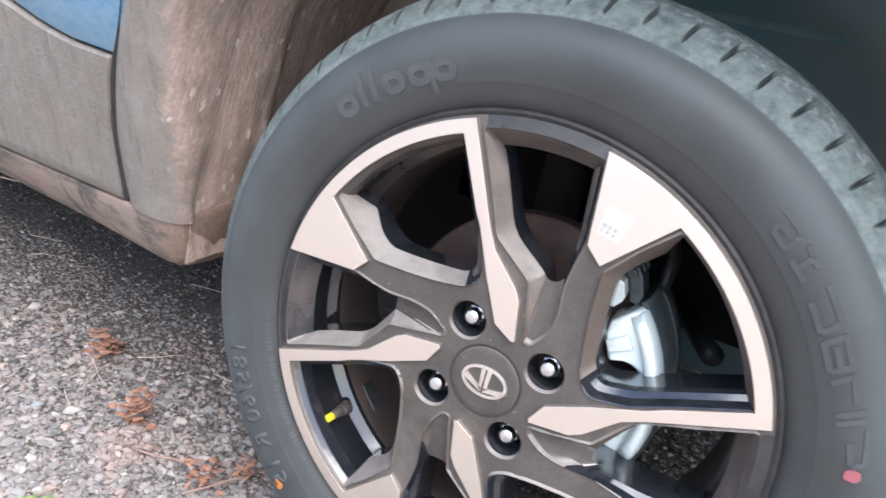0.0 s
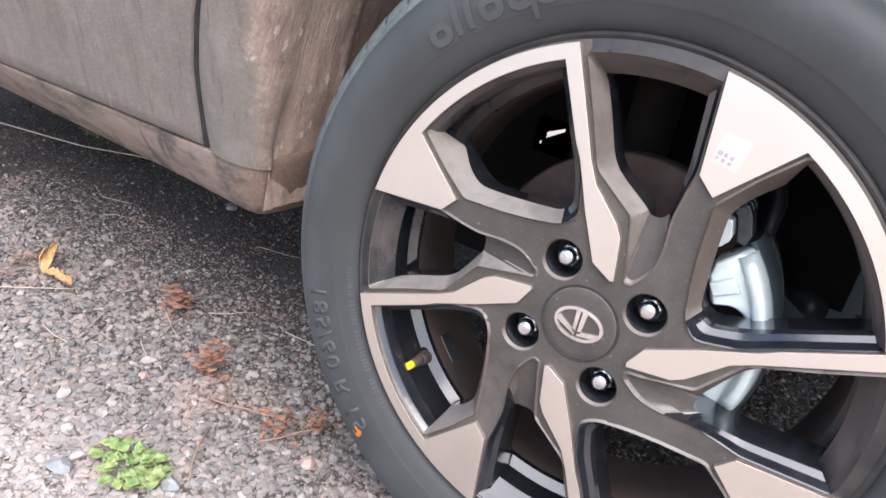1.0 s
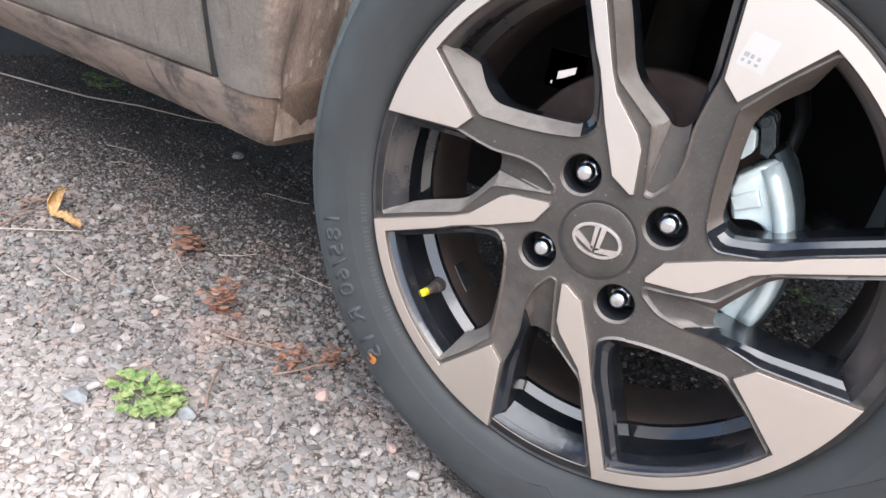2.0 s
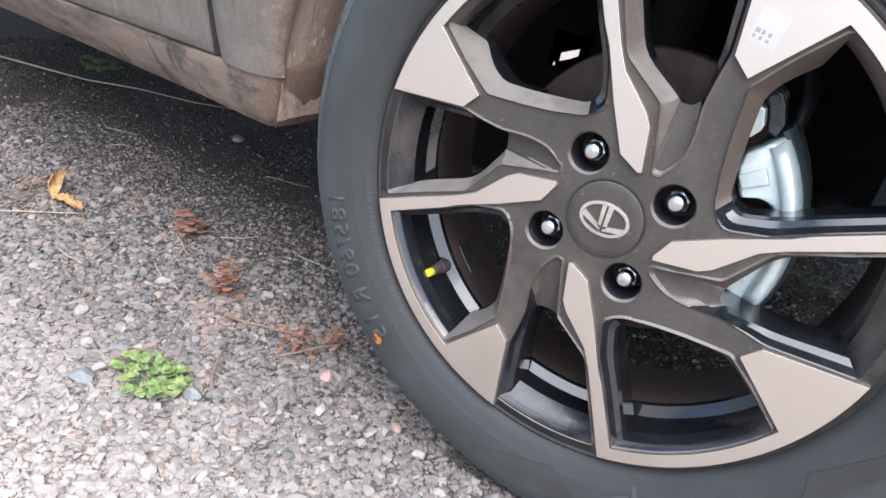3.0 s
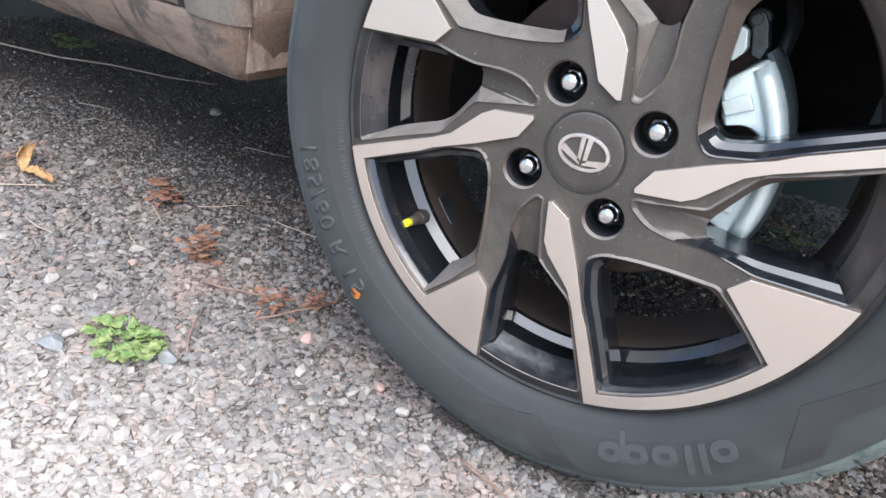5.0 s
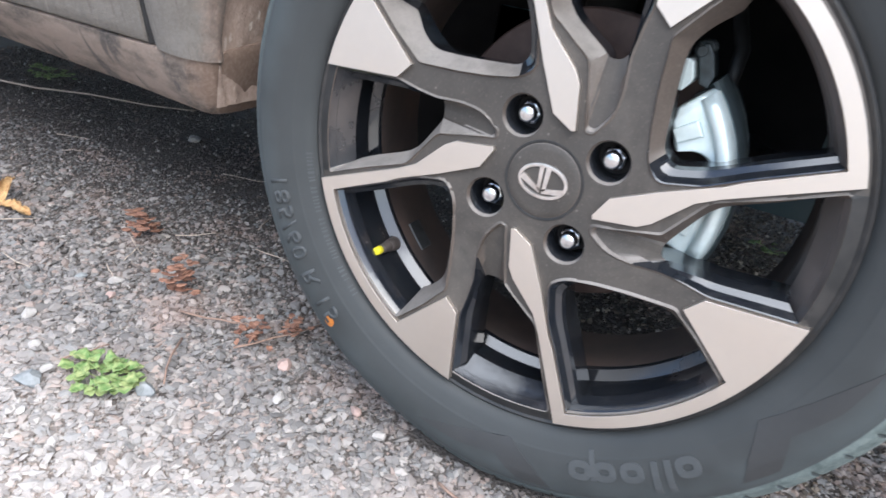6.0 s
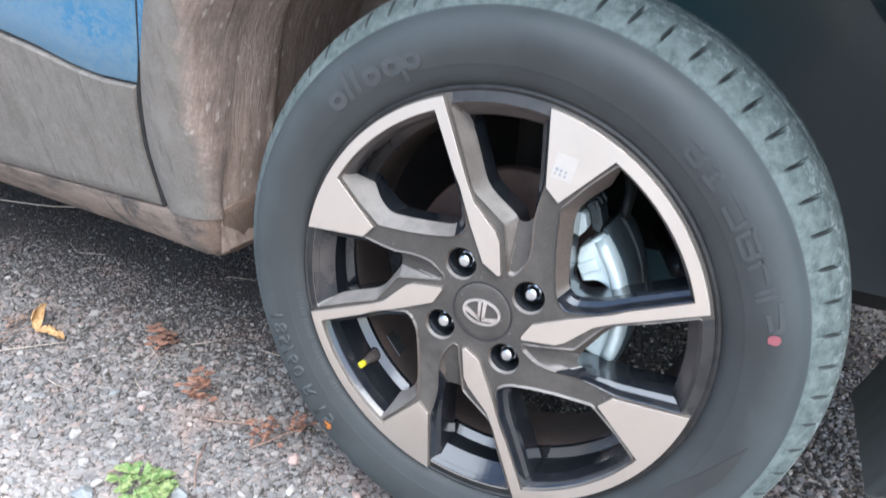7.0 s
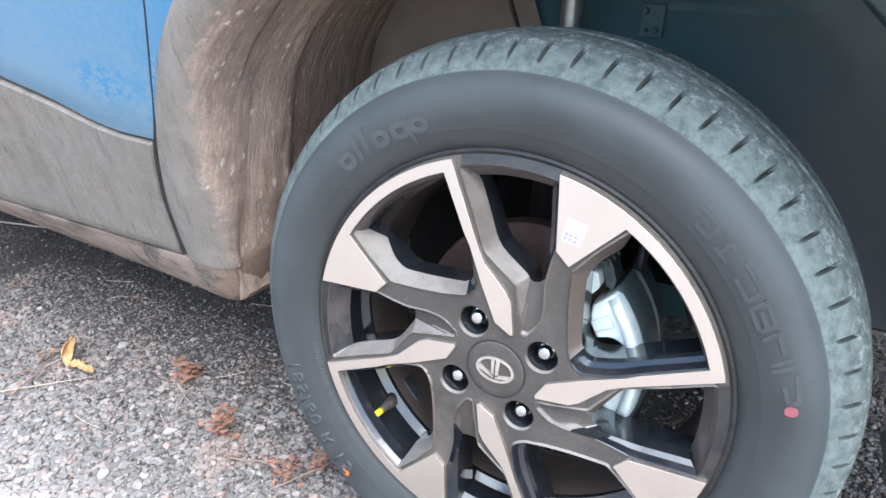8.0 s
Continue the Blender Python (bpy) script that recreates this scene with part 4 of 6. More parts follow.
def build_rim():
    """The spoked face, from one quarter turned four times; openings go right through."""
    pockets = []
    for rim, rows in ((WIDE_RIM, WIDE), (NARROW_RIM, NARROW)):
        rows = [(f, b, 0.0006) for f, b in rim] + rows
        for q in range(4):
            front = [Vector((*flat([f[:2]], 90 * q)[0], f[2])) for f, _, _ in rows]
            foot = [Vector((*flat([b[:2]], 90 * q)[0], b[2])) for _, b, _ in rows]
            pockets.append([rounded_rows(loop, [r[2] * k for r in rows]) for loop, k in ((front, 1.0), (foot, 2.4))] + [rim is NARROW_RIM])
    nuts = []
    for q in range(4):
        cx, cz = flat([(NUT_R, NUT_A + 90 * q)])[0]
        nuts.append([(cx + 0.0160 * math.sin(math.tau * k / 32), cz + 0.0160 * math.cos(math.tau * k / 32)) for k in range(32)])
    outer = flat(arc(0.2035, 0, 360 - 2, 179))
    pts, edges, level = [], [], []

    def add(loop, ys):
        n0 = len(pts)
        pts.extend(Vector(p) for p in loop)
        level.extend(ys)
        edges.extend((n0 + i, n0 + (i + 1) % len(loop)) for i in range(len(loop)))

    def face(x, z):
        r = math.hypot(x, z)
        return 0.0046 - 0.0004 * (0.5 + 0.5 * math.cos(min(r / 0.08, 1) * math.pi)) + 0.0028 * max(0.0, (r - 0.1965) / 0.007)

    holes = []
    for front, foot, _ in pockets:
        loop = [(p.x, p.y) for p in front]
        holes.append(loop)
        add(loop, [p.z for p in front])
        # the edge stands a little proud of the face round it
        wide = outset(loop, 0.0016)
        add(wide, [face(*p) for p in wide])
    for loop in nuts:
        holes.append(loop)
        add(loop, [face(*p) for p in loop])
    add(outer, [face(*p) for p in outer])
    step = 0.006
    g = int(0.2 / step)
    for i in range(-g, g + 1):
        for j in range(-g, g + 1):
            p = (i * step + 0.0007 * (j % 3), j * step)
            if math.hypot(*p) < 0.198 and not any(inside(p, h) for h in holes):
                pts.append(Vector(p))
                level.append(face(*p))
    vo, _, fo, orig, *_ = delaunay_2d_cdt(pts, edges, [], 0, 1e-6)
    bm = bmesh.new()
    vs = [bm.verts.new((v.x, min((level[k] for k in o), default=face(v.x, v.y)), HUB_Z + v.y)) for v, o in zip(vo, orig)]
    for f in fo:
        c = sum((vo[i] for i in f), Vector((0, 0))) / 3
        if math.hypot(*c) > 0.2036 or any(inside(c, h) for h in holes):
            continue
        made = bm.faces.new([vs[i] for i in f])
        # dull black edge of the rim outside the narrow openings
        turn = math.degrees(math.atan2(c.x, c.y))
        made.material_index = 3 if math.hypot(*c) > 0.1935 and (turn + 104.2) % 90 < 26.6 else 0

    def skirt(rings, bare=lambda ring, column: False):
        made = [[bm.verts.new((p.x, p.z, HUB_Z + p.y)) for p in ring] for ring in rings]
        for k, (u, v) in enumerate(zip(made, made[1:])):
            n = len(u)
            for i in range(n):
                bm.faces.new((u[i], u[(i + 1) % n], v[(i + 1) % n], v[i])).material_index = int(bare(k, i))
        return made[-1]

    for front, foot, narrow in pockets:
        n = len(front)
        # where the walls beside the arms' backs and the paddles' outer edges were rinsed back to bare gloss paint
        first = (len(NARROW_RIM) + 9 if narrow else len(WIDE_RIM) + 6) * 4
        # a lip, a narrow shelf, a slope down to the foot, then the steep wall behind it
        lip, shelf, slope = [], [], []
        for at, (f, b) in enumerate(zip(front, foot)):
            if at >= first:
                lip.append(Vector((*f.lerp(b, 0.1).xy, f.z + 0.0006)))
                shelf.append(Vector((*f.lerp(b, 0.42).xy, 0.0102)))
                slope.append(Vector((*f.lerp(b, 0.86).xy, 0.0132)))
                continue
            # round the hub end of a narrow opening the sides drop quickly to a long flat floor
            k = max(0.0, min(1.0, (0.1 - math.hypot(f.x, f.y)) / 0.02)) if narrow else 0.0
            if not narrow and at < len(WIDE_RIM) * 4:
                lip.append(Vector((*f.lerp(b, 0.06).xy, 0.0052)))
                shelf.append(Vector((*f.lerp(b, 0.58).xy, 0.0096)))
                slope.append(Vector((*f.lerp(b, 0.66).xy, 0.0108)))
                continue
            lip.append(f.lerp(b, 0.03) + Vector((0, 0, 0.0004)))
            shelf.append(f.lerp(b, 0.07) + Vector((0, 0, 0.0006 + 0.0026 * k)))
            slope.append(shelf[-1].lerp(b, 0.5))
        below = [b + (f - b) * 0.06 for f, b in zip(front, foot)]
        below = [Vector((p.x, p.y, b.z + 0.0035)) for p, b in zip(below, foot)]
        back = [Vector((b.x + (f.x - b.x) * 0.3, b.y + (f.y - b.y) * 0.3, 0.052)) for f, b in zip(front, foot)]
        if not narrow:
            for at in range(len(WIDE_RIM) * 4):
                way = foot[at].xy.normalized()
                below[at], back[at] = Vector((*(way * 0.1896), 0.0225)), Vector((*(way * 0.1915), 0.03))
        skirt([front, lip, shelf, slope, foot, below, back], lambda ring, column: 1 if ring >= 4 or first - 2 <= column else 2 if column < len(NARROW_RIM if narrow else WIDE_RIM) * 4 - 2 and ring > 0 else 0)
    for loop in nuts:
        cx, cz = sum(p[0] for p in loop) / len(loop), sum(p[1] for p in loop) / len(loop)
        rings = []
        for k, y in ((1.0, None), (0.985, 0.0053), (0.91, 0.0078), (0.88, 0.011), (0.82, 0.034)):
            rings.append([Vector((cx + (x - cx) * k, cz + (z - cz) * k, face(x, z) if y is None else y)) for x, z in loop])
        bm.faces.new(skirt(rings, lambda ring, column: ring >= 2)).material_index = 1
    bmesh.ops.remove_doubles(bm, verts=bm.verts[:], dist=0.00005)
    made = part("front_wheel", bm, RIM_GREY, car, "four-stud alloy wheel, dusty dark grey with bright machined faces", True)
    made.data.materials.append(RIM_BLACK)
    made.data.materials.append(RIM_BARREL)
    made.data.materials.append(RIM_LIP)
    return soften(made, 18)


def raised(name, outline, y_top, y_base, material, parent, label="", lean=0.00015):
    """A flat plate standing proud of the wheel's face, with a narrow bevel."""
    n = len(outline)
    pts = [Vector(p) for p in outline]
    area = sum(a.x * b.y - b.x * a.y for a, b in zip(pts, pts[1:] + pts[:1]))
    inner = []
    for i, p in enumerate(pts):
        d0, d1 = (p - pts[i - 1]).normalized(), (pts[(i + 1) % n] - p).normalized()
        d = d0 + d1
        d = d.normalized() if d.length > 1e-6 else d0
        inner.append(p + Vector((-d.y, d.x)) * (lean if area > 0 else -lean))
    bm = bmesh.new()
    a = [bm.verts.new((p.x, y_top, HUB_Z + p.y)) for p in inner]
    b = [bm.verts.new((p.x, y_top + lean * 0.8, HUB_Z + p.y)) for p in pts]
    c = [bm.verts.new((p.x, y_base, HUB_Z + p.y)) for p in pts]
    for u, v in ((a, b), (b, c)):
        for i in range(n):
            bm.faces.new((u[i], u[(i + 1) % n], v[(i + 1) % n], v[i]))
    vo, _, fo, *_ = delaunay_2d_cdt(inner, [(i, (i + 1) % n) for i in range(n)], [], 0, 1e-7)
    loop = [tuple(p) for p in inner]
    top = [bm.verts.new((v.x, y_top, HUB_Z + v.y)) for v in vo]
    for f in fo:
        if inside(sum((vo[i] for i in f), Vector((0, 0))) / 3, loop):
            bm.faces.new([top[i] for i in f])
    bmesh.ops.remove_doubles(bm, verts=bm.verts[:], dist=0.00002)
    return part(name, bm, material, parent, label)


wheel = build_rim()
for q in range(4):
    raised("machined_face", flat(SILVER, 90 * q), SILVER_Y, 0.0062, MACHINED, wheel, "bright machined aluminium spoke face" if q == 0 else "")


def build_barrel():
    revolve("rim_barrel", [(0.1905, 0.0105), (0.2035, 0.0088), (0.2062, 0.0068), (0.2085, 0.008), (0.2092, 0.012), (0.2085, 0.0135)], 240, RIM_LIP, wheel, "thin dark rim lip")
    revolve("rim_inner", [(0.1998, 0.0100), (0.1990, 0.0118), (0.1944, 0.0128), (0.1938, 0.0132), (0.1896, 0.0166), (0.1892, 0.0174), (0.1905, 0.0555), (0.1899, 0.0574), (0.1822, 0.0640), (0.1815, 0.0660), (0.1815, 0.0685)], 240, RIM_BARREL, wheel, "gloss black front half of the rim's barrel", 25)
    revolve("rim_rear_barrel", [(0.1815, 0.0685), (0.1813, 0.0690), (0.1813, 0.09), (0.1815, 0.135), (0.195, 0.15), (0.2, 0.165), (0.207, 0.168), (0.209, 0.172)], 120, BARREL_DUSTY, wheel, "brown dusty rear half of the rim's barrel", 25)


def build_hub():
    # black ring laid on the face to paint in the cap's shaded gap
    revolve("cap_gap_ring", [(0.0281, 0.0050), (0.0284, 0.0041), (0.0291, 0.0038), (0.0304, 0.0040), (0.0307, 0.0050)], 72, RIM_LIP, wheel, "thin black ring standing in for the dark gap round the centre cap")
    revolve("centre_cap", [(0.0001, 0.0030), (0.012, 0.0031), (0.022, 0.0033), (0.0272, 0.0036), (0.0281, 0.0042), (0.0284, 0.0060), (0.0284, 0.012)], 72, RIM_GREY, wheel, "dusty dark grey round centre cap")
    revolve("cap_seat", [(0.0284, 0.0050), (0.0288, 0.0040), (0.0296, 0.0039), (0.0297, 0.0065)], 72, BLACK, wheel)
    # plain oval badge with slanting bars
    t = radians(1)

    def place(u, v, y):
        return (u * math.cos(t) + v * math.sin(t), y, HUB_Z - u * math.sin(t) + v * math.cos(t))

    verts, n = [], 64
    for k in range(n):
        a = math.tau * k / n
        for s, y in ((1.0, 0.0034), (0.985, 0.0021), (0.93, 0.0018), (0.86, 0.0020), (0.835, 0.0034)):
            verts.append(place(0.0195 * s * math.cos(a), (0.0135 - 0.0195 * (1 - s) * 1.0) * math.sin(a), y))
    soften(sheet("emblem", verts, grid_faces(n, 5, True), EMBLEM, wheel, "plain silver oval emblem"), 50)
    for quad in ([(-0.0175, -0.0015), (-0.0155, 0.003), (-0.001, -0.0058), (-0.001, -0.009)], [(0.0175, -0.0015), (0.0155, -0.0065), (0.001, -0.009), (0.001, -0.0055)], [(-0.0042, 0.0115), (-0.0008, 0.0125), (-0.0008, -0.0075), (-0.0032, -0.0058)], [(0.0008, 0.0125), (0.0048, 0.0118), (0.0036, -0.006), (0.0008, -0.0075)]):
        bm = bmesh.new()
        top = [bm.verts.new(place(u, v, 0.0019)) for u, v in quad]
        low = [bm.verts.new(place(u, v, 0.0036)) for u, v in quad]
        bm.faces.new(top)
        for i in range(4):
            bm.faces.new((top[i], top[(i + 1) % 4], low[(i + 1) % 4], low[i]))
        part("emblem_bar", bm, EMBLEM, wheel)


def build_nut(q):
    cx, _, cz = polar(NUT_R, NUT_A + 90 * q, 0)
    hexa = [(0.0098, 0.034), (0.0098, 0.0205), (0.0088, 0.0188), (0.0072, 0.0182)]
    bm = bmesh.new()
    rings = []
    for r, y in hexa:
        rings.append([bm.verts.new((cx + r * math.cos(math.tau * (k + 0.3 * q) / 6), y, cz + r * math.sin(math.tau * (k + 0.3 * q) / 6))) for k in range(6)])
    for a, b in zip(rings, rings[1:]):
        for i in range(6):
            bm.faces.new((a[i], a[(i + 1) % 6], b[(i + 1) % 6], b[i]))
    bm.faces.new(rings[-1])
    rounded(part("lug_nut", bm, CHROME, wheel, "bright plated hexagonal wheel nut" if q == 0 else ""), 0.0008)
    prof = [(0.0068, 0.019), (0.0068, 0.0135), (0.006, 0.0118), (0.0042, 0.0108), (0.0001, 0.0104)]
    n = 24
    verts = [(cx + r * math.cos(math.tau * k / n), y, cz + r * math.sin(math.tau * k / n)) for k in range(n) for r, y in prof]
    soften(sheet("nut_tip", verts, grid_faces(n, len(prof), True), CHROME, wheel), 40)


def build_valve():
    base = Vector(polar(0.1835, -129.5, 0.052))
    tip = Vector((-0.1424, 0.0216, 0.1740))
    way = (tip - base).normalized()
    length = (tip - base).length
    bm = bmesh.new()
    cylinder(bm, base, way, 0.0068, length * 0.35, 20, 0.85)
    cylinder(bm, base + way * length * 0.3, way, 0.0052, length * 0.45, 20, 0.8)
    rounded(part("valve_stem", bm, BRASS, wheel, "brown rubber tyre valve stem", True), 0.0006)
    bm = bmesh.new()
    cylinder(bm, base + way * length * 0.8, way, 0.0038, length * 0.2 + 0.0012, 18, 0.94)
    rounded(part("valve_cap", bm, YELLOW, wheel, "bright yellow valve cap", True), 0.0006)
    # stuck-on balance weight on the barrel
    bm = bmesh.new()
    verts = []
    for k in range(7):
        a = -126.5 - 9.0 * k / 6
        verts += [polar(0.1838, a, 0.081), polar(0.1798, a, 0.082), polar(0.1798, a, 0.1), polar(0.1838, a, 0.101)]
    rounded(sheet("balance_weight", verts, grid_faces(7, 4) + [(0, 1, 2, 3), (24, 25, 26, 27)], STRUT, wheel, "grey stick-on balance weight", False), 0.0008)


def build_sticker():
    def at(u, v, y):
        a, b = Vector(flat([(0.1487, 18.8)])[0]), Vector(flat([(0.1855, 17.2)])[0])
        e = (b - a).normalized()
        f = Vector((e.y, -e.x))
        p = a + e * u + f * v
        return (p.x, y, HUB_Z + p.y)

    def plate(name, u0, u1, v0, v1, y, mat, label=""):
        bm = bmesh.new()
        top = [bm.verts.new(at(u, v, y)) for u, v in ((u0, v0), (u1, v0), (u1, v1), (u0, v1))]
        low = [bm.verts.new(at(u, v, y + 0.0003)) for u, v in ((u0, v0), (u1, v0), (u1, v1), (u0, v1))]
        bm.faces.new(top)
        for i in range(4):
            bm.faces.new((top[i], top[(i + 1) % 4], low[(i + 1) % 4], low[i]))
        return part(name, bm, mat, wheel, label)

    plate("paper_label", 0.0015, 0.0225, 0.0010, 0.0190, 0.0003, PAPER, "small white paper label stuck on the wheel")
    rng = random.Random(4)
    for i in range(2):
        for j in range(3):
            u, v = 0.0045 + 0.0034 * i, 0.0030 + 0.0042 * j
            plate("label_print", u, u + rng.uniform(0.0016, 0.0028), v, v + rng.uniform(0.0016, 0.0034), 0.0001, INK)


build_barrel()
build_hub()
for q in range(4):
    build_nut(q)
build_valve()
build_sticker()

# ---- tyre ----
TYRE = [(0.2075, 0.0125), (0.2085, 0.0085), (0.2105, 0.0055), (0.2135, 0.0025), (0.2175, 0.0004), (0.2206, -0.0011), (0.2238, -0.0026), (0.2249, -0.0030), (0.2258, -0.0036), (0.2268, -0.0040), (0.2280, -0.0043), (0.232, -0.0056), (0.241, -0.0075), (0.25, -0.0076), (0.258, -0.0056), (0.2645, -0.0022), (0.2690, 0.0024), (0.2712, 0.0056), (0.2722, 0.0066), (0.2745, 0.0072), (0.2790, 0.0112), (0.2812, 0.0134), (0.2835, 0.0158), (0.2859, 0.0185), (0.2880, 0.0212), (0.2900, 0.0240), (0.2918, 0.0272), (0.2935, 0.0303), (0.2948, 0.0335), (0.2961, 0.0375), (0.2972, 0.0415), (0.2980, 0.0442), (0.2988, 0.0475), (0.2996, 0.0520), (0.3003, 0.0580), (0.3008, 0.0640), (0.3009, 0.0655), (0.2945, 0.0667), (0.2945, 0.0733), (0.3012, 0.0745), (0.3014, 0.0850), (0.3014, 0.0955), (0.2945, 0.0967), (0.2945, 0.1033), (0.3008, 0.1045), (0.3000, 0.1125), (0.2985, 0.1215), (0.2950, 0.1365), (0.2890, 0.149), (0.2790, 0.1605), (0.268, 0.168), (0.25, 0.1755), (0.232, 0.172), (0.216, 0.164), (0.2085, 0.157)]


def tyre_point(r, deg, y):
    """A point of the tyre, pressed flat where it stands and bulged a little beside that."""
    x, _, z = polar(r, deg, y)
    floor = 0.001
    if z < 0.05:
        squash = max(0.0, (0.05 - z) / 0.05)
        y += (-0.006 if y < 0.085 else 0.006) * squash * max(0.0, 1 - abs(x) / 0.16) * (1 if abs(y - 0.084) > 0.05 else 0)
    return (x, y, max(z, floor))


def build_tyre():
    pitch, count = 14, 66
    n = pitch * count
    verts = []
    lengths = [0.5 + 0.5 * noise.noise((b * 2.3, 0.7, 0)) for b in range(count)]
    for i in range(n):
        k = i % pitch
        for r, y in TYRE:
            # short cuts run up the shoulder, widest at their inner end; narrow cuts cross the ribs
            lean = 70 * (min(max(y, 0.004), 0.03) - 0.017) if y < 0.085 else -200 * (min(y, 0.16) - 0.13)
            block = i // pitch
            if 0.006 < y < 0.0320 + 0.004 * lengths[block] and r > 0.2735:
                deep = max(0.0, min(1.0, (y - 0.006 - 0.006 * lengths[block]) / 0.015))
                if k == 0:
                    r -= 0.0075 * deep
                elif k == 1 and y > 0.018:
                    r -= 0.004 * deep * max(0.0, lengths[block] - 0.35)
            elif y > 0.125 and r > 0.27 and k in (0, 1):
                r -= 0.005
            elif r > 0.3005 and 0.074 < y < 0.096 and k in (3, 9):
                r -= 0.003
            verts.append(tyre_point(r, 2.45 + 360.0 * (i + lean) / n, y))
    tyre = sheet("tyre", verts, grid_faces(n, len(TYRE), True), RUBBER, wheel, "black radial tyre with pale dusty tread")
    # the walls of the side cuts are coloured darker to paint in groove shade
    tyre.data.materials.append(RUBBER_CUT)
    rings = len(TYRE) - 1
    bare = [0] * len(tyre.data.polygons)
    for at, p in enumerate(tyre.data.polygons):
        r, y = TYRE[min(at % rings + 1, rings)]
        if (at // rings) % pitch in (0, pitch - 1) and 0.0125 + 0.006 * lengths[at // rings // pitch % count] < y < 0.0335 and r > 0.278:
            bare[at] = 1
    tyre.data.polygons.foreach_set("material_index", bare)
    return soften(tyre, 32)


SIDEWALL = [(r, y) for r, y in TYRE if r < 0.2725 and y < 0.01]


def side_y(r):
    return lerp_table(SIDEWALL, r)


def on_side(name, shapes, deg0, r0, material, label="", high=0.0009):
    """Raised marks on the sidewall. Shapes are (s, h) outlines: s runs anticlockwise, h towards the axle."""
    bm = bmesh.new()

    def put(p, lift):
        r = r0 - p[1]
        return bm.verts.new(tyre_point(r, deg0 - math.degrees(p[0] / r0), side_y(r) - lift))

    for outline, hole in shapes:
        n = len(outline)
        if n == 4:
            # a stroke follows the sidewall's curve in short steps
            a, b, c, d = [Vector(p) for p in outline]
            k = max(1, round((d - a).length / 0.004))
            rows = []
            for i in range(k + 1):
                u, v = a.lerp(d, i / k), b.lerp(c, i / k)
                rows.append([put(u, -0.0012), put(u, high), put(v, high), put(v, -0.0012)])
            for p, q in zip(rows, rows[1:]):
                for i in range(3):
                    bm.faces.new((p[i], p[i + 1], q[i + 1], q[i]))
            bm.faces.new(rows[0])
            bm.faces.new(rows[-1])
            continue
        top = [put(p, high) for p in outline]
        low = [put(p, -0.0012) for p in outline]
        for i in range(n):
            bm.faces.new((top[i], top[(i + 1) % n], low[(i + 1) % n], low[i]))
        if hole:
            topi = [put(p, high) for p in hole]
            lowi = [put(p, -0.0006) for p in hole]
            for i in range(n):
                bm.faces.new((top[i], top[(i + 1) % n], topi[(i + 1) % n], topi[i]))
                bm.faces.new((topi[i], topi[(i + 1) % n], lowi[(i + 1) % n], lowi[i]))
        else:
            bm.faces.new(top)
    return part(name, bm, material, wheel, label)


def ring_shape(cx, cy, w, h, t, n=20, power=2.6):
    def oval(a, b):
        out = []
        for k in range(n):
            c, s = math.cos(math.tau * k / n), math.sin(math.tau * k / n)
            out.append((cx + a * math.copysign(abs(c) ** (2 / power), c), cy + b * math.copysign(abs(s) ** (2 / power), s)))
        return out

    return oval(w / 2, h / 2), oval(w / 2 - t, h / 2 - t)


def bar_shape(x0, y0, x1, y1, t):
    d = Vector((x1 - x0, y1 - y0)).normalized()
    s = Vector((-d.y, d.x)) * t / 2
    return [(x0 + s.x, y0 + s.y), (x0 - s.x, y0 - s.y), (x1 - s.x, y1 - s.y), (x1 + s.x, y1 + s.y)], None


def brand_mark(deg):
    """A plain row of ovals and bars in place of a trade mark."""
    ovals = [(0.0098, 0.0), (0.0300, 0.0), (0.0525, 0.0), (0.0965, 0.0)]
    sh = [ring_shape(x, y, 0.0192, 0.0166, 0.0056, 24, 2.5) for x, y in ovals]
    sh += [bar_shape(0.0206, -0.0078, 0.0206, 0.0165, 0.0045), bar_shape(0.0685, -0.0182, 0.0715, 0.0078, 0.0054), bar_shape(0.0790, -0.0182, 0.0820, 0.0078, 0.0054)]
    for piece in sh:
        on_side("tyre_mark", [piece], deg, 0.2365, RUBBER_MARK, "", 0.0008)


def letter_mark():
    """Square raised strokes of a second mark, drawn as plain shapes; o and i are its outer and inner edge."""
    o, i, c, w = -0.0060, 0.0066, 0.0003, 0.0036

    def at(deg):
        return radians(78.0 - deg) * 0.241

    strokes = [(38.4, o, 42.6, o), (42.6, o, 43.2, i), (43.2, i, 40.0, i), (40.0, i, 39.6, c), (39.6, c, 41.8, c),
               (44.0, o, 47.4, o + 0.001), (45.0, i, 48.6, i - 0.001), (45.8, o, 46.6, i),
               (49.9, o, 55.6, o), (55.6, o, 56.6, i), (56.6, i, 51.8, i),
               (57.0, o, 61.6, o), (58.0, i, 62.6, i), (58.8, c, 62.0, c), (61.9, o, 62.6, i), (57.4, o, 58.2, i),
               (62.8, o, 67.4, o), (63.2, o, 64.4, i),
               (68.2, -0.0112, 69.4, i - 0.001), (69.6, -0.0112, 70.6, i - 0.001),
               (71.0, -0.0118, 76.2, -0.0112), (76.2, -0.0112, 76.6, -0.0042), (76.6, -0.0042, 73.2, -0.0022)]
    for a0, h0, a1, h1 in strokes:
        on_side("tyre_mark", [bar_shape(at(a0), h0, at(a1), h1, w)], 78.0, 0.241, RUBBER_MARK, "", 0.0006)


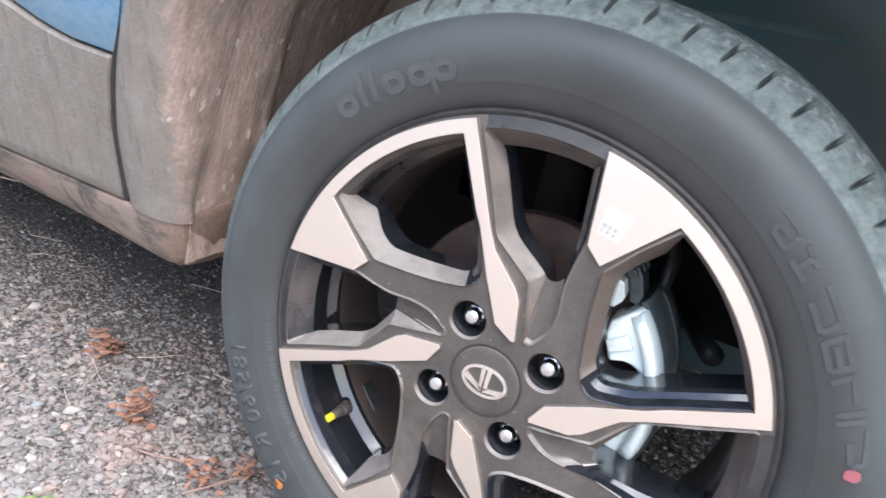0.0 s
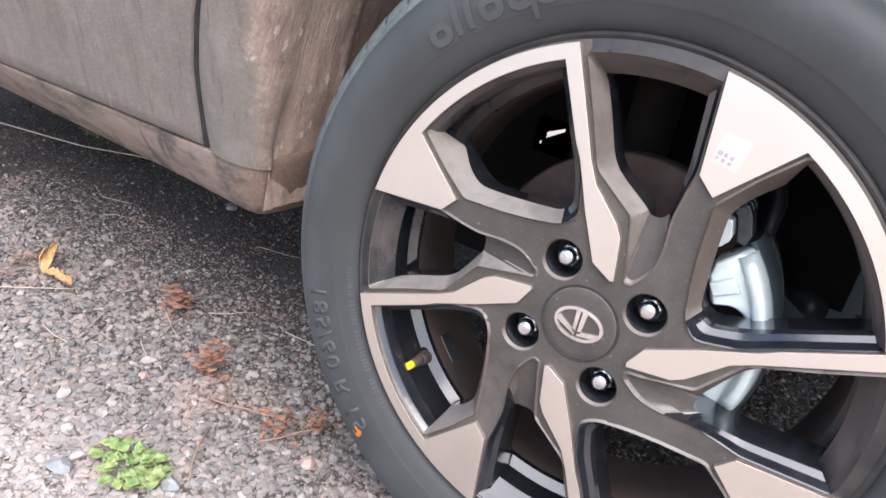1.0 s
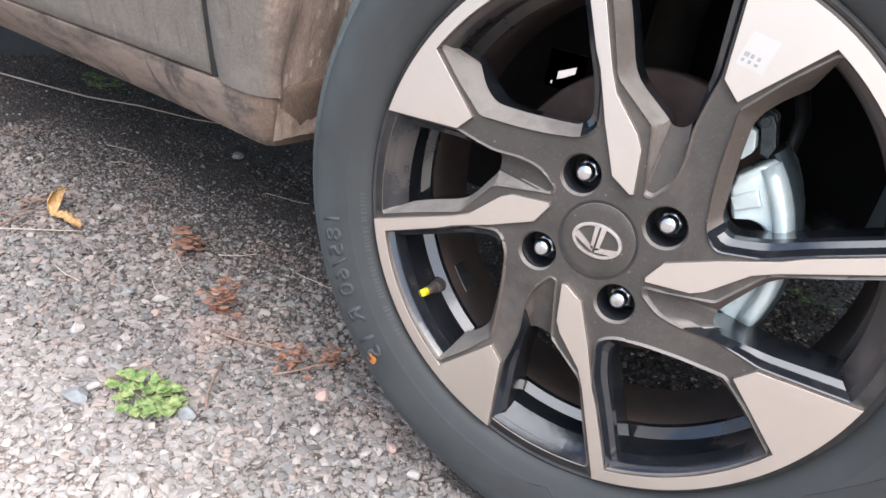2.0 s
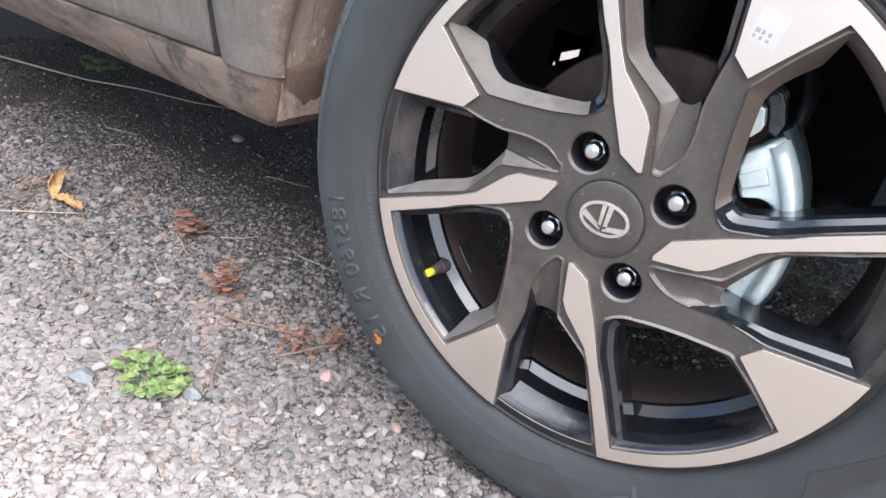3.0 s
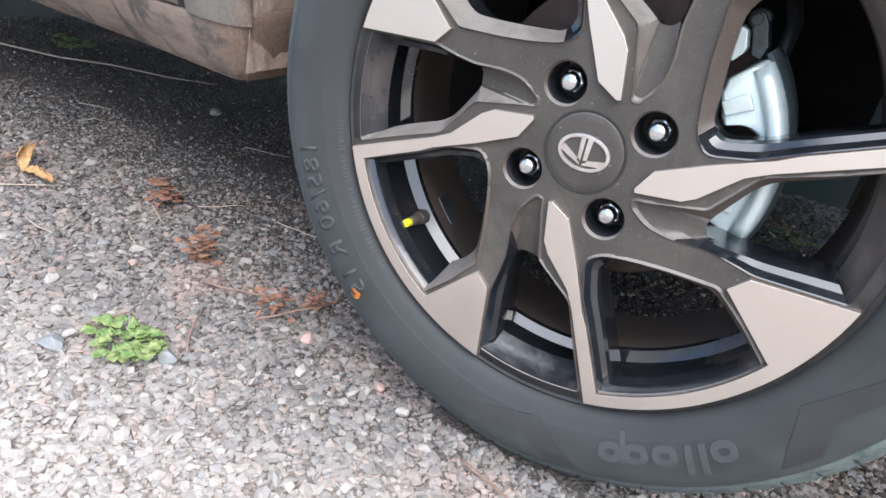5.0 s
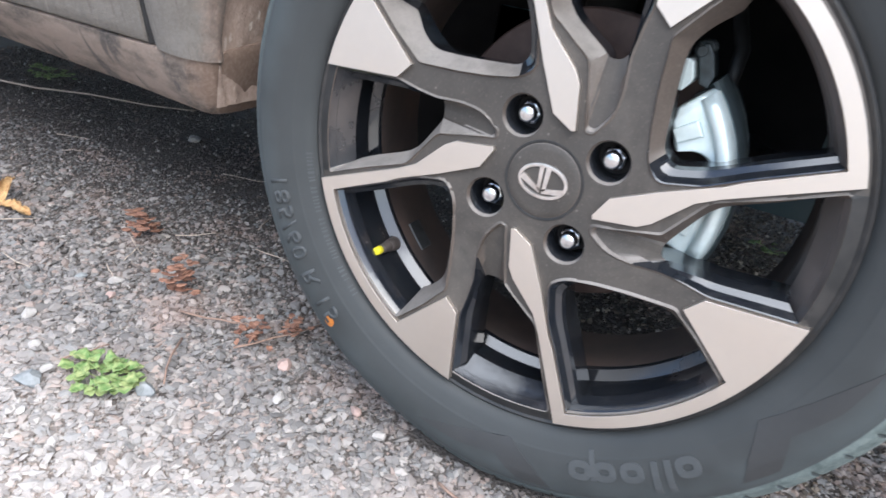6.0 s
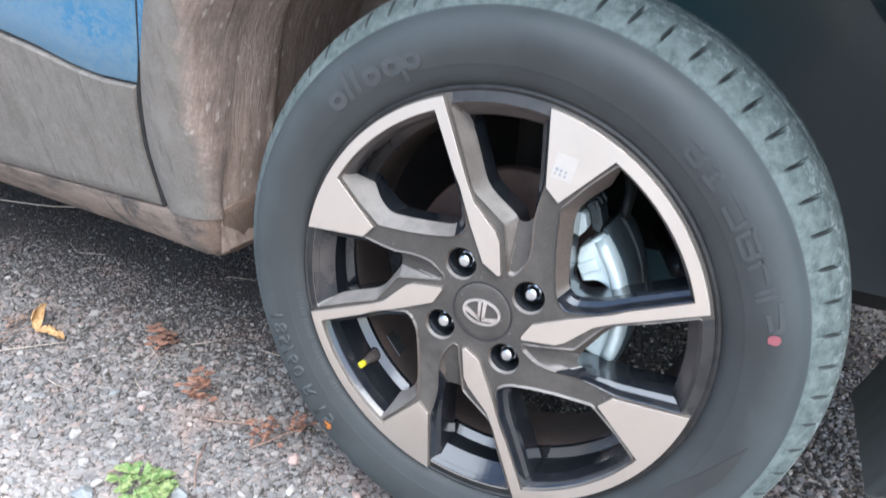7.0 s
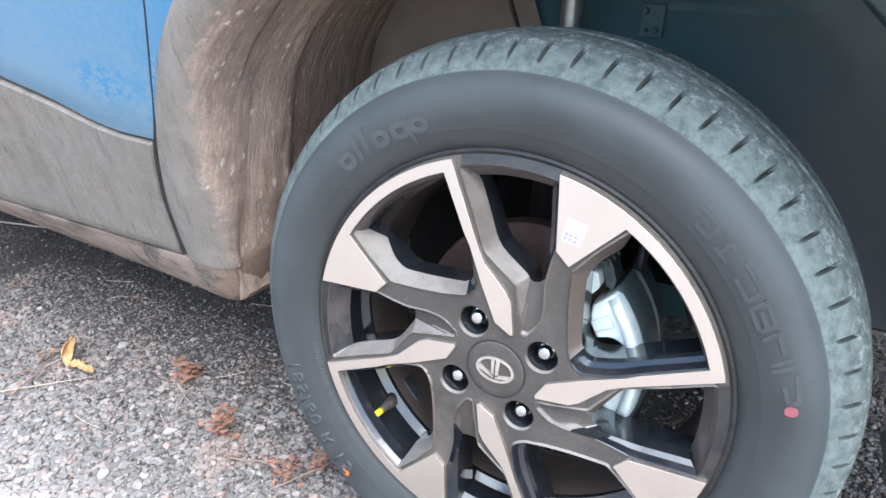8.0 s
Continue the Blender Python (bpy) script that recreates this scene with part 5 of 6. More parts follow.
def sidewall_panel(corners):
    """A low angular panel moulded into the sidewall, finely ribbed."""
    pts = [Vector(p) for p in corners]
    out = []
    for i, p in enumerate(pts):
        q = pts[(i + 1) % len(pts)]
        n = max(2, int(abs(q.y - p.y) / 0.8) + 1)
        out += [p.lerp(q, k / n) for k in range(n)]
    vo, _, fo, *_ = delaunay_2d_cdt([Vector((p.x * 100, p.y)) for p in out] + [Vector((r, a)) for r in np.arange(21.5, 27, 0.25) for a in np.arange(90, 220, 1.0) if inside((r, a), [(p.x * 100, p.y) for p in out])], [(k, (k + 1) % len(out)) for k in range(len(out))], [], 0, 1e-6)
    loop = [(p.x * 100, p.y) for p in out]
    bm = bmesh.new()
    top = [bm.verts.new(tyre_point(v.x / 100, v.y, side_y(v.x / 100) - 0.0005)) for v in vo]
    for f in fo:
        mid = sum((vo[k] for k in f), Vector((0, 0))) / 3
        if inside(mid, loop):
            bm.faces.new([top[k] for k in f])
    rim = [e for e in bm.edges if len(e.link_faces) == 1]
    for v in bmesh.ops.extrude_edge_only(bm, edges=rim)["geom"]:
        if isinstance(v, bmesh.types.BMVert):
            v.co.y += 0.0012
    bmesh.ops.delete(bm, geom=[v for v in bm.verts if not v.link_faces], context="VERTS")
    return soften(part("sidewall_panel", bm, RUBBER_PANEL, wheel, "", True), 30)


def text_on_side(body, deg0, r0, height, length, gap=1.12):
    cu = bpy.data.curves.new("tyre_size", "FONT")
    cu.body, cu.size, cu.space_character, cu.resolution_u = body, height / 0.7, gap, 3
    cu.offset = 0.0004
    ob = bpy.data.objects.new("tyre_size", cu)
    scene.collection.objects.link(ob)
    bpy.context.view_layer.update()
    me = bpy.data.meshes.new_from_object(ob.evaluated_get(bpy.context.evaluated_depsgraph_get()))
    bpy.data.objects.remove(ob)
    bpy.data.curves.remove(cu)
    bm = bmesh.new()
    bm.from_mesh(me)
    bpy.data.meshes.remove(me)
    bmesh.ops.remove_doubles(bm, verts=bm.verts[:], dist=1e-6)
    bmesh.ops.solidify(bm, geom=bm.faces[:], thickness=0.0022)
    stretch = length / max(v.co.x for v in bm.verts)
    for v in bm.verts:
        v.co.x *= stretch
        # the lettering runs anticlockwise with its tops outwards
        r = r0 + (v.co.y - height / 2)
        lift = 0.0011 if v.co.z > -0.001 else -0.0013
        v.co = tyre_point(r, deg0 - math.degrees(v.co.x / r0), side_y(r) - lift)
    return part("tyre_size", bm, RUBBER_MARK, wheel, "raised tyre size lettering")


def dot(name, r0, deg, w, h, material, label):
    sh, _ = ring_shape(0, 0, w, h, 0.001, 22, 2.3)
    rng = random.Random(2)
    sh = [(x * rng.uniform(0.95, 1.05), y * rng.uniform(0.95, 1.05)) for x, y in sh]
    on_side(name, [(sh, None)], deg, r0, material, label, 0.0007)


build_tyre()
brand_mark(-18.3)
brand_mark(160.8)
letter_mark()
sidewall_panel([(0.2234, 121.6), (0.2438, 127.4), (0.2605, 130.6), (0.2605, 124.4), (0.2414, 118.8), (0.2480, 110.6), (0.2490, 101.0), (0.2400, 106.0), (0.2293, 114.4)])
sidewall_panel([(0.2234, 173.8), (0.2438, 168.0), (0.2605, 164.8), (0.2605, 171.0), (0.2414, 176.6), (0.2480, 184.8), (0.2490, 194.4), (0.2400, 189.4), (0.2293, 181.0)])
text_on_side("185/60 R 15", -104.6, 0.2438, 0.0166, 0.1445, 1.1)
dot("orange_dot", 0.2491, -138.1, 0.0115, 0.0095, ORANGE, "orange paint dot on the sidewall")
dot("red_dot", 0.2468, 78.1, 0.0080, 0.0094, PINK, "red paint dot on the sidewall")
rng = random.Random(12)
small = []
s = 0.0
while s < 0.136:
    w = rng.uniform(0.0016, 0.0034)
    if rng.random() < 0.86:
        small.append(bar_shape(s, -0.0021, s + rng.uniform(-0.0004, 0.0004), 0.0021, w * 0.6))
    s += w + 0.0012
tagged(on_side("sidewall_print", small, -100.2, 0.2138, RUBBER_MARK, "row of small raised unreadable marks", 0.0005), kind="stuff")


# ---- brake and suspension ----
def build_brake():
    revolve("brake_disc", [(0.055, 0.075), (0.062, 0.07), (0.066, 0.084), (0.118, 0.084), (0.1195, 0.0855), (0.1195, 0.104), (0.118, 0.1055), (0.06, 0.1055)], 96, DISC, car, "brown dusty brake disc", 30)
    # pressed steel shield behind the rear half of the disc
    verts = []
    for i in range(41):
        a = -118 + 152 * i / 40
        k = 1 - 0.17 * math.exp(-((a + 32) / 16.0) ** 2)
        verts += [polar(0.05, a, 0.112), polar(0.104 * k, a, 0.113), polar(0.107 * k, a, 0.111), polar(0.115 * k, a, 0.111), polar(0.117 * k, a, 0.109), polar(0.1178 * k, a, 0.109), polar(0.116 * k, a, 0.1125), polar(0.05, a, 0.1135)]
    soften(sheet("dust_shield", verts, grid_faces(41, 8), UNDER, car, "black pressed steel dust shield behind the brake disc"), 35)
    bm = bmesh.new()
    cylinder(bm, (0, 0.03, HUB_Z), (0, 1, 0), 0.062, 0.045, 40)
    cylinder(bm, (0, 0.1, HUB_Z), (0, 1, 0), 0.045, 0.08, 24)
    cylinder(bm, (0, 0.16, HUB_Z), (0, 1, -0.04), 0.014, 0.4, 16)
    part("hub_and_driveshaft", bm, UNDER, car)


def build_caliper():
    cal = None
    # floating caliper astride the front edge of the disc
    bm = bmesh.new()
    ring = []

    def inner_edge(a):
        # two fingers, with a round window between them
        d = radians(a - 79)
        if abs(a - 79) < 12.8:
            return 0.0898 * math.cos(d) + math.sqrt(max(0.0, 0.02 ** 2 - (0.0898 * math.sin(d)) ** 2))
        return lerp_table([(12.8, 0.0826), (20, 0.083), (27, 0.086), (32, 0.094)], abs(a - 79))

    for a0 in (47, 49, 52, 56, 61, 65.9, 66.6, 68, 70, 73, 76, 79, 82, 85, 88, 90, 91.4, 92.1, 97, 102, 106, 109, 111):
        r0 = inner_edge(a0)
        r1 = 0.1285 - (0.004 if a0 in (47, 111) else 0.0)
        ring.append([polar(r0, a0, 0.060), polar(r0 + 0.003, a0, 0.052), polar(r1 - 0.012, a0, 0.052), polar(r1 - 0.003, a0, 0.058), polar(r1, a0, 0.068), polar(r1, a0, 0.112), polar(r0, a0, 0.112), polar(r0, a0, 0.076)])
    verts = [p for r in ring for p in r]
    faces = []
    for i in range(len(ring) - 1):
        for k in range(8):
            faces.append((i * 8 + k, i * 8 + (k + 1) % 8, (i + 1) * 8 + (k + 1) % 8, (i + 1) * 8 + k))
    faces += [tuple(range(8)), tuple(range((len(ring) - 1) * 8, len(ring) * 8))]
    cal = rounded(sheet("brake_caliper", verts, faces, CAST, car, "bare zinc-plated brake caliper", True), 0.0015, 2)
    soften(cal, 35)
    # tall ridge along the outer edge, and cross ribs
    verts = []
    for i in range(13):
        a = 48.5 + 61 * i / 12
        k = 1.0 if 0 < i < 12 else 0.3
        verts += [polar(0.1115, a, 0.053), polar(0.1123, a, 0.053 - 0.006 * k), polar(0.1145, a, 0.053 - 0.009 * k), polar(0.1205, a, 0.053 - 0.0095 * k), polar(0.1235, a, 0.053 - 0.006 * k), polar(0.1255, a, 0.058)]
    soften(sheet("caliper_ridge", verts, grid_faces(13, 6) + [tuple(range(6)), tuple(range(72, 78))], CAST, cal, "", True), 60)
    for a0, a1 in ((54.5, 62.0), (96.0, 103.5)):
        bm = bmesh.new()
        low = [polar(r, a, 0.055) for r, a in ((0.0865, a0), (0.107, a0), (0.107, a1), (0.0865, a1))]
        top = [polar(r, a, 0.0485) for r, a in ((0.0875, a0 + 0.5), (0.106, a0 + 0.5), (0.106, a1 - 0.5), (0.0875, a1 - 0.5))]
        lo, hi = [bm.verts.new(p) for p in low], [bm.verts.new(p) for p in top]
        bm.faces.new(hi)
        for i in range(4):
            bm.faces.new((lo[i], lo[(i + 1) % 4], hi[(i + 1) % 4], hi[i]))
        rounded(part("caliper_rib", bm, CAST, cal), 0.001, 2)
    # dark outer shoulder that carries the ridge
    verts = []
    for i in range(9):
        a = 45.5 + 67 * i / 8
        verts += [polar(0.118, a, 0.07), polar(0.123, a, 0.0585), polar(0.1262, a, 0.0575), polar(0.1292, a, 0.063), polar(0.1292, a, 0.1), polar(0.118, a, 0.1)]
    soften(sheet("caliper_shoulder", verts, grid_faces(9, 6) + [tuple(range(6)), tuple(range(48, 54))], CAST_DARK, cal, "dark shaded shoulder of the caliper", True), 40)
    # bright pad carrier plate and the dark guide pin boot at either end
    for turn in (0, 1):
        def flip(p, y):
            r, a = math.hypot(p[0], p[1] - HUB_Z), math.degrees(math.atan2(p[0], p[1] - HUB_Z))
            return polar(r, a if turn == 0 else 158 - a, y)

        plate = [(0.0676, 0.3893), (0.0719, 0.3879), (0.0749, 0.3768), (0.0741, 0.373), (0.0691, 0.3667), (0.056, 0.368), (0.058, 0.386)]
        bm = bmesh.new()
        hi, lo = [bm.verts.new(flip(p, 0.05)) for p in plate], [bm.verts.new(flip(p, 0.09)) for p in plate]
        bm.faces.new(hi)
        for i in range(len(plate)):
            bm.faces.new((lo[i], lo[(i + 1) % len(plate)], hi[(i + 1) % len(plate)], hi[i]))
        rounded(part("pad_carrier", bm, CAST, cal, "bright end of the pad carrier"), 0.0008)
        bm = bmesh.new()
        # ribbed boot, the bolt in it and the dark arm that joins it to the carrier
        for k in range(4):
            cylinder(bm, flip((0.0742, 0.3946), 0.064 + 0.007 * k), (0, 1, 0), 0.0072 if k % 2 else 0.0058, 0.007, 20)
        cylinder(bm, flip((0.0742, 0.3946), 0.0575), (0, 1, 0), 0.0042, 0.008, 6)
        arm = [(0.0700, 0.3985), (0.0775, 0.4000), (0.0822, 0.3930), (0.0868, 0.3790), (0.0846, 0.3700), (0.0780, 0.3722), (0.0762, 0.3800), (0.0735, 0.3880)]
        hi, lo = [bm.verts.new(flip(p, 0.061)) for p in arm], [bm.verts.new(flip(p, 0.085)) for p in arm]
        bm.faces.new(hi)
        for i in range(len(arm)):
            bm.faces.new((lo[i], lo[(i + 1) % len(arm)], hi[(i + 1) % len(arm)], hi[i]))
        rounded(part("caliper_pin", bm, CAST_BLACK, cal, "dark guide pin with its boot and arm"), 0.0008)
    # inboard half of the casting, behind the disc
    verts = []
    for i in range(7):
        a = 46 + 50 * i / 6
        k = 1.0 if 0 < i < 6 else 0.75
        verts += [polar(0.115, a, 0.112), polar(0.12, a, 0.100), polar(0.12 + 0.004 * k, a, 0.098), polar(0.12 + 0.007 * k, a, 0.108), polar(0.12 + 0.006 * k, a, 0.145), polar(0.115, a, 0.15)]
    soften(sheet("caliper_cylinder", verts, grid_faces(7, 6) + [tuple(range(6)), tuple(range(36, 42))], CAST_DARK, cal, "grey inboard half of the caliper", True), 40)
    verts = []
    for i in range(11):
        a = 46 + 66 * i / 10
        w = 0.006 if 1 < i < 9 else 0.012
        verts += [polar(0.108 - w * 0.3, a, 0.083), polar(0.108 - w * 0.3, a, 0.068), polar(0.108 + w, a, 0.07), polar(0.108 + w, a, 0.1)]
    rounded(sheet("caliper_bracket", verts, grid_faces(11, 4) + [(0, 1, 2, 3), (40, 41, 42, 43)], STRUT, cal, "grey steel caliper bracket", True), 0.002)
    tube("tie_rod", [(0.15, 0.19, 0.305), (0.135, 0.25, 0.295), (0.1, 0.36, 0.29)], 0.011, STRUT, car, "grey steel tie rod", 0.8, 12)
    bm = bmesh.new()
    for k in range(5):
        cylinder(bm, (0, 0.2 + 0.022 * k, HUB_Z - 0.004), (0, 1, -0.04), 0.05 - 0.005 * k, 0.014, 28, 0.86)
    soften(part("driveshaft_boot", bm, BLACK, car, "black ribbed rubber driveshaft boot", True), 40)
    tube("brake_hose", [polar(0.118, 52, 0.12), polar(0.14, 42, 0.14), polar(0.17, 25, 0.17), polar(0.2, 8, 0.2), (0.0, 0.24, 0.56)], 0.006, BLACK, car, "black rubber brake hose")


def build_strut():
    bm = bmesh.new()
    cylinder(bm, (-0.058, 0.3, 0.5), (-0.02, 0.02, 1), 0.0125, 0.42, 24)
    strut = part("suspension_strut", bm, ROD, car, "bright steel damper rod of the suspension strut", True)
    soften(strut, 40)
    bm = bmesh.new()
    cylinder(bm, (-0.055, 0.29, 0.3), (-0.02, 0.05, 1), 0.026, 0.22, 24)
    soften(part("damper_body", bm, UNDER, strut, "black damper body", True), 40)
    bm = bmesh.new()
    box(bm, (-0.06, 0.14, 0.21), (0.03, 0.2, 0.38))
    rounded(part("steering_knuckle", bm, UNDER, car, "dusty cast steering knuckle", False), 0.015, 3)
    tube("sensor_cable", [(-0.135, 0.3, 0.75), (-0.14, 0.3, 0.64), (-0.132, 0.29, 0.6), (-0.115, 0.28, 0.57), (-0.08, 0.26, 0.5)], 0.003, STRUT, car, "grey sensor cable")


def build_well_fittings():
    """A dusty pressed rail along the inner wall and the hose clip beside the damper."""
    bm = bmesh.new()
    ring = []
    for x in np.linspace(0.03, 0.172, 12):
        k = 1.0 if 0.035 < x < 0.165 else 0.35
        ring.append([bm.verts.new((x, y, 0.6035 + dz * k)) for y, dz in ((0.366, 0.008), (0.3646, 0.004), (0.3641, 0.0), (0.3646, -0.003), (0.366, -0.006))])
    for u, v in zip(ring, ring[1:]):
        for i in range(4):
            bm.faces.new((u[i], u[i + 1], v[i + 1], v[i]))
    soften(part("wall_rail", bm, RAIL, car, "dusty blue-grey pressed rail on the inner wall", True), 40)
    bm = bmesh.new()
    box(bm, (0.008, 0.356, 0.568), (0.036, 0.364, 0.606))
    for dx, dz, r in ((0.006, 0.030, 0.005), (0.020, 0.009, 0.004), (0.009, 0.008, 0.003)):
        cylinder(bm, (0.008 + dx, 0.354, 0.568 + dz), (0, -1, 0), r, 0.006, 6, 0.8)
    rounded(part("hose_clip", bm, RAIL, car, "dusty blue-grey hose clip with its bolts"), 0.002, 3)


build_brake()
build_caliper()
build_strut()
build_well_fittings()


# ---- things lying on the ground ----
def leaf_blade(bm, base, heading, length, width, curl, seed, lift=0.002, n=7, lobes=0):
    """One leaf blade with a midrib fold, curling and uneven edge; with thickness."""
    rng = random.Random(seed)
    h = Vector((math.cos(heading), math.sin(heading), 0))
    s = Vector((-h.y, h.x, 0))
    top, low = [], []
    for i in range(n + 1):
        t = i / n
        w = width * (math.sin(math.pi * min(1, t * 0.94 + 0.06)) ** 0.7) * rng.uniform(0.85, 1.1) / 2
        if lobes:
            w *= 0.7 + 0.5 * abs(math.sin(t * math.pi * lobes))
        z = lift + curl * (math.sin(t * 2.6 + rng.uniform(-0.2, 0.2))) * length
        c = Vector(base) + h * (t * length) + Vector((0, 0, z))
        fold = w * rng.uniform(0.2, 0.6)
        row = [c - s * w + Vector((0, 0, fold)), c - s * w * 0.5 + Vector((0, 0, fold * 0.35)), c, c + s * w * 0.5 + Vector((0, 0, fold * 0.3)), c + s * w + Vector((0, 0, fold * rng.uniform(0.5, 1.2)))]
        top.append([bm.verts.new(p) for p in row])
        low.append([bm.verts.new(p - Vector((0, 0, 0.0004))) for p in row])
    for i in range(n):
        for j in range(4):
            bm.faces.new((top[i][j], top[i][j + 1], top[i + 1][j + 1], top[i + 1][j]))
            bm.faces.new((low[i][j], low[i + 1][j], low[i + 1][j + 1], low[i][j + 1]))
    for i in range(n):
        bm.faces.new((top[i][0], top[i + 1][0], low[i + 1][0], low[i][0]))
        bm.faces.new((top[i][4], low[i][4], low[i + 1][4], top[i + 1][4]))


def build_weed(cx, cy, spread, count, seed, label):
    weed = tagged(new("weed"), label, "weed")
    rng = random.Random(seed)
    for k in range(count):
        a = rng.uniform(0, math.tau)
        d = spread * math.sqrt(rng.random())
        x, y = cx + math.cos(a) * d * 1.15, cy + math.sin(a) * d * 0.75
        z = rng.uniform(0.003, 0.013)
        bm = bmesh.new()
        leaf_blade(bm, (x, y, z), a + rng.uniform(-1.2, 1.2), rng.uniform(0.009, 0.018), rng.uniform(0.009, 0.0165), rng.uniform(-0.2, 0.3), k + seed, 0.0, 8, rng.choice((1.5, 2.5, 3.5)))
        part("leaf", bm, LEAF_GREEN, weed, smooth=True)
        if k % 4 == 0:
            tube("stalk", [(cx + rng.uniform(-0.008, 0.008), cy + rng.uniform(-0.008, 0.008), -0.001), ((cx + x) / 2, (cy + y) / 2, z * 0.8), (x, y, z)], 0.0006, LEAF_GREEN, weed, seg=5)


def dry_leaf(name, x, y, size, material, label, seed, scraps=6):
    """A crumpled leaf: torn curled pieces lying through one another, joined at one rib."""
    bm = bmesh.new()
    rng = random.Random(seed)
    for k in range(scraps):
        b0 = len(bm.verts)
        leaf_blade(bm, (0, 0, 0), 0.0, size * rng.uniform(0.16, 0.45), size * rng.uniform(0.12, 0.34), rng.uniform(-0.6, 0.9), seed * 7 + k, 0.0, 8, rng.choice((1.5, 2.5, 3.5)))
        bm.verts.ensure_lookup_table()
        turn = Euler((rng.uniform(-0.5, 0.5), rng.uniform(-0.35, 0.2), rng.uniform(0, 6.28))).to_matrix()
        off = Vector((x + rng.gauss(0, 0.26) * size, y + rng.gauss(0, 0.26) * size, rng.uniform(0.002, 0.008)))
        for at, v in enumerate(bm.verts[b0:]):
            v.co = turn @ v.co + off
            v.co.z = max(v.co.z, 0.001 + 0.0012 * k + (0.0006 if at % 10 < 5 else 0.0))
    return tagged(part(name, bm, material, None, "", True), label, "dry leaf", group="dry leaves on the gravel")


def curled_leaf(name, path, width, material, label, seed):
    """One long leaf rolled along its midrib, with a ragged edge."""
    rng = random.Random(seed)
    pts = [Vector(p) for p in path]
    n, k = 26, 9
    verts = []
    for i in range(n):
        f = i / (n - 1) * (len(pts) - 1)
        a = int(min(f, len(pts) - 2))
        p = pts[a].lerp(pts[a + 1], f - a)
        way = (pts[a + 1] - pts[a]).normalized()
        side = way.cross(Vector((0, 0, 1))).normalized()
        w = width * (0.45 + 0.55 * math.sin(math.pi * (0.08 + 0.84 * i / (n - 1)))) * (0.85 + 0.5 * noise.noise((i * 0.55, seed, 0))) * rng.uniform(0.8, 1.1)
        for j in range(k):
            t = (j / (k - 1) - 0.5) * 2
            roll = (1.5 + 0.8 * math.sin(i * 0.45)) * t + 0.35 * math.sin(i * 0.3)
            verts.append(p + side * math.sin(roll) * w * 0.6 + Vector((0, 0, (1 - math.cos(roll)) * w * 0.42 + 0.005 * noise.noise((i * 0.5, j * 0.6, seed)) + rng.uniform(-0.001, 0.001))))
    ob = sheet(name, verts, grid_faces(n, k), material, None)
    mod = ob.modifiers.new("thickness", "SOLIDIFY")
    mod.thickness = 0.0006
    return tagged(ob, label, "dry leaf")


build_weed(-0.357, -0.105, 0.032, 46, 31, "small yellow-green broad-leaved weed growing out of the gravel")
build_weed(-1.38, 0.55, 0.05, 40, 51, "low green weed growing under the car")
build_weed(0.2, 0.87, 0.035, 14, 77, "small green weed growing under the front of the car")
curled_leaf("yellow_leaf", [(-0.725, 0.064, 0.004), (-0.755, 0.063, 0.006), (-0.775, 0.057, 0.008), (-0.785, 0.066, 0.016), (-0.806, 0.088, 0.022), (-0.828, 0.108, 0.019)], 0.017, LEAF_GOLD, "curled yellow dry leaf lying on the gravel", 3)
dry_leaf("brown_leaf", -0.825, 0.055, 0.03, TWIG, "small grey-brown dry leaf beside the yellow leaf", 17, 12)
dry_leaf("brown_leaf", -0.58, 0.133, 0.045, LEAF_BROWN, "crumpled red-brown dry leaf on the asphalt", 5, 28)
dry_leaf("brown_leaf", -0.436, 0.062, 0.038, LEAF_BROWN, "broken red-brown dry leaf on the gravel", 8, 36)
dry_leaf("brown_leaf", -0.295, 0.036, 0.034, LEAF_BROWN, "crumpled red-brown dry leaf beside the tyre", 11, 26)
dry_leaf("brown_leaf", -0.268, 0.075, 0.03, LEAF_BROWN, "red-brown leaf scraps beside the tyre", 14, 20)


def twig(name, pts, radius, material, label, category="twig"):
    ob = tube(name, pts, radius, material, None, "", 0.6)
    return tagged(ob, label, category, group="dry twigs and stalks on the ground")


def wander(p0, p1, n, amount, seed, z=0.006):
    rng = random.Random(seed)
    out = []
    for i in range(n + 1):
        t = i / n
        out.append((p0[0] + (p1[0] - p0[0]) * t + rng.uniform(-amount, amount), p0[1] + (p1[1] - p0[1]) * t + rng.uniform(-amount, amount), z + rng.uniform(-0.002, 0.002)))
    return out


twig("twig", wander((-0.39, 0.022), (-0.304, 0.058), 6, 0.001, 1), 0.0014, TWIG, "thin brown dry twig on the gravel")
twig("twig", [(-0.297, 0.009, 0.006), (-0.286, 0.03, 0.006), (-0.277, 0.051, 0.007), (-0.266, 0.07, 0.007), (-0.256, 0.109, 0.006)], 0.0014, TWIG, "thin brown dry twig beside the tyre")
twig("twig", wander((-0.022, -0.027), (0.042, -0.047), 6, 0.0015, 3), 0.0015, TWIG, "short brown twig in front of the tyre")
twig("twig", [(-0.348, -0.014, 0.007), (-0.334, -0.041, 0.006), (-0.32, -0.06, 0.006), (-0.304, -0.077, 0.005)], 0.0015, TWIG, "short brown twig on the gravel")
twig("twig", wander((-0.405, -0.115), (-0.395, -0.065), 5, 0.0015, 5), 0.0011, TWIG, "short brown twig beside the weed")
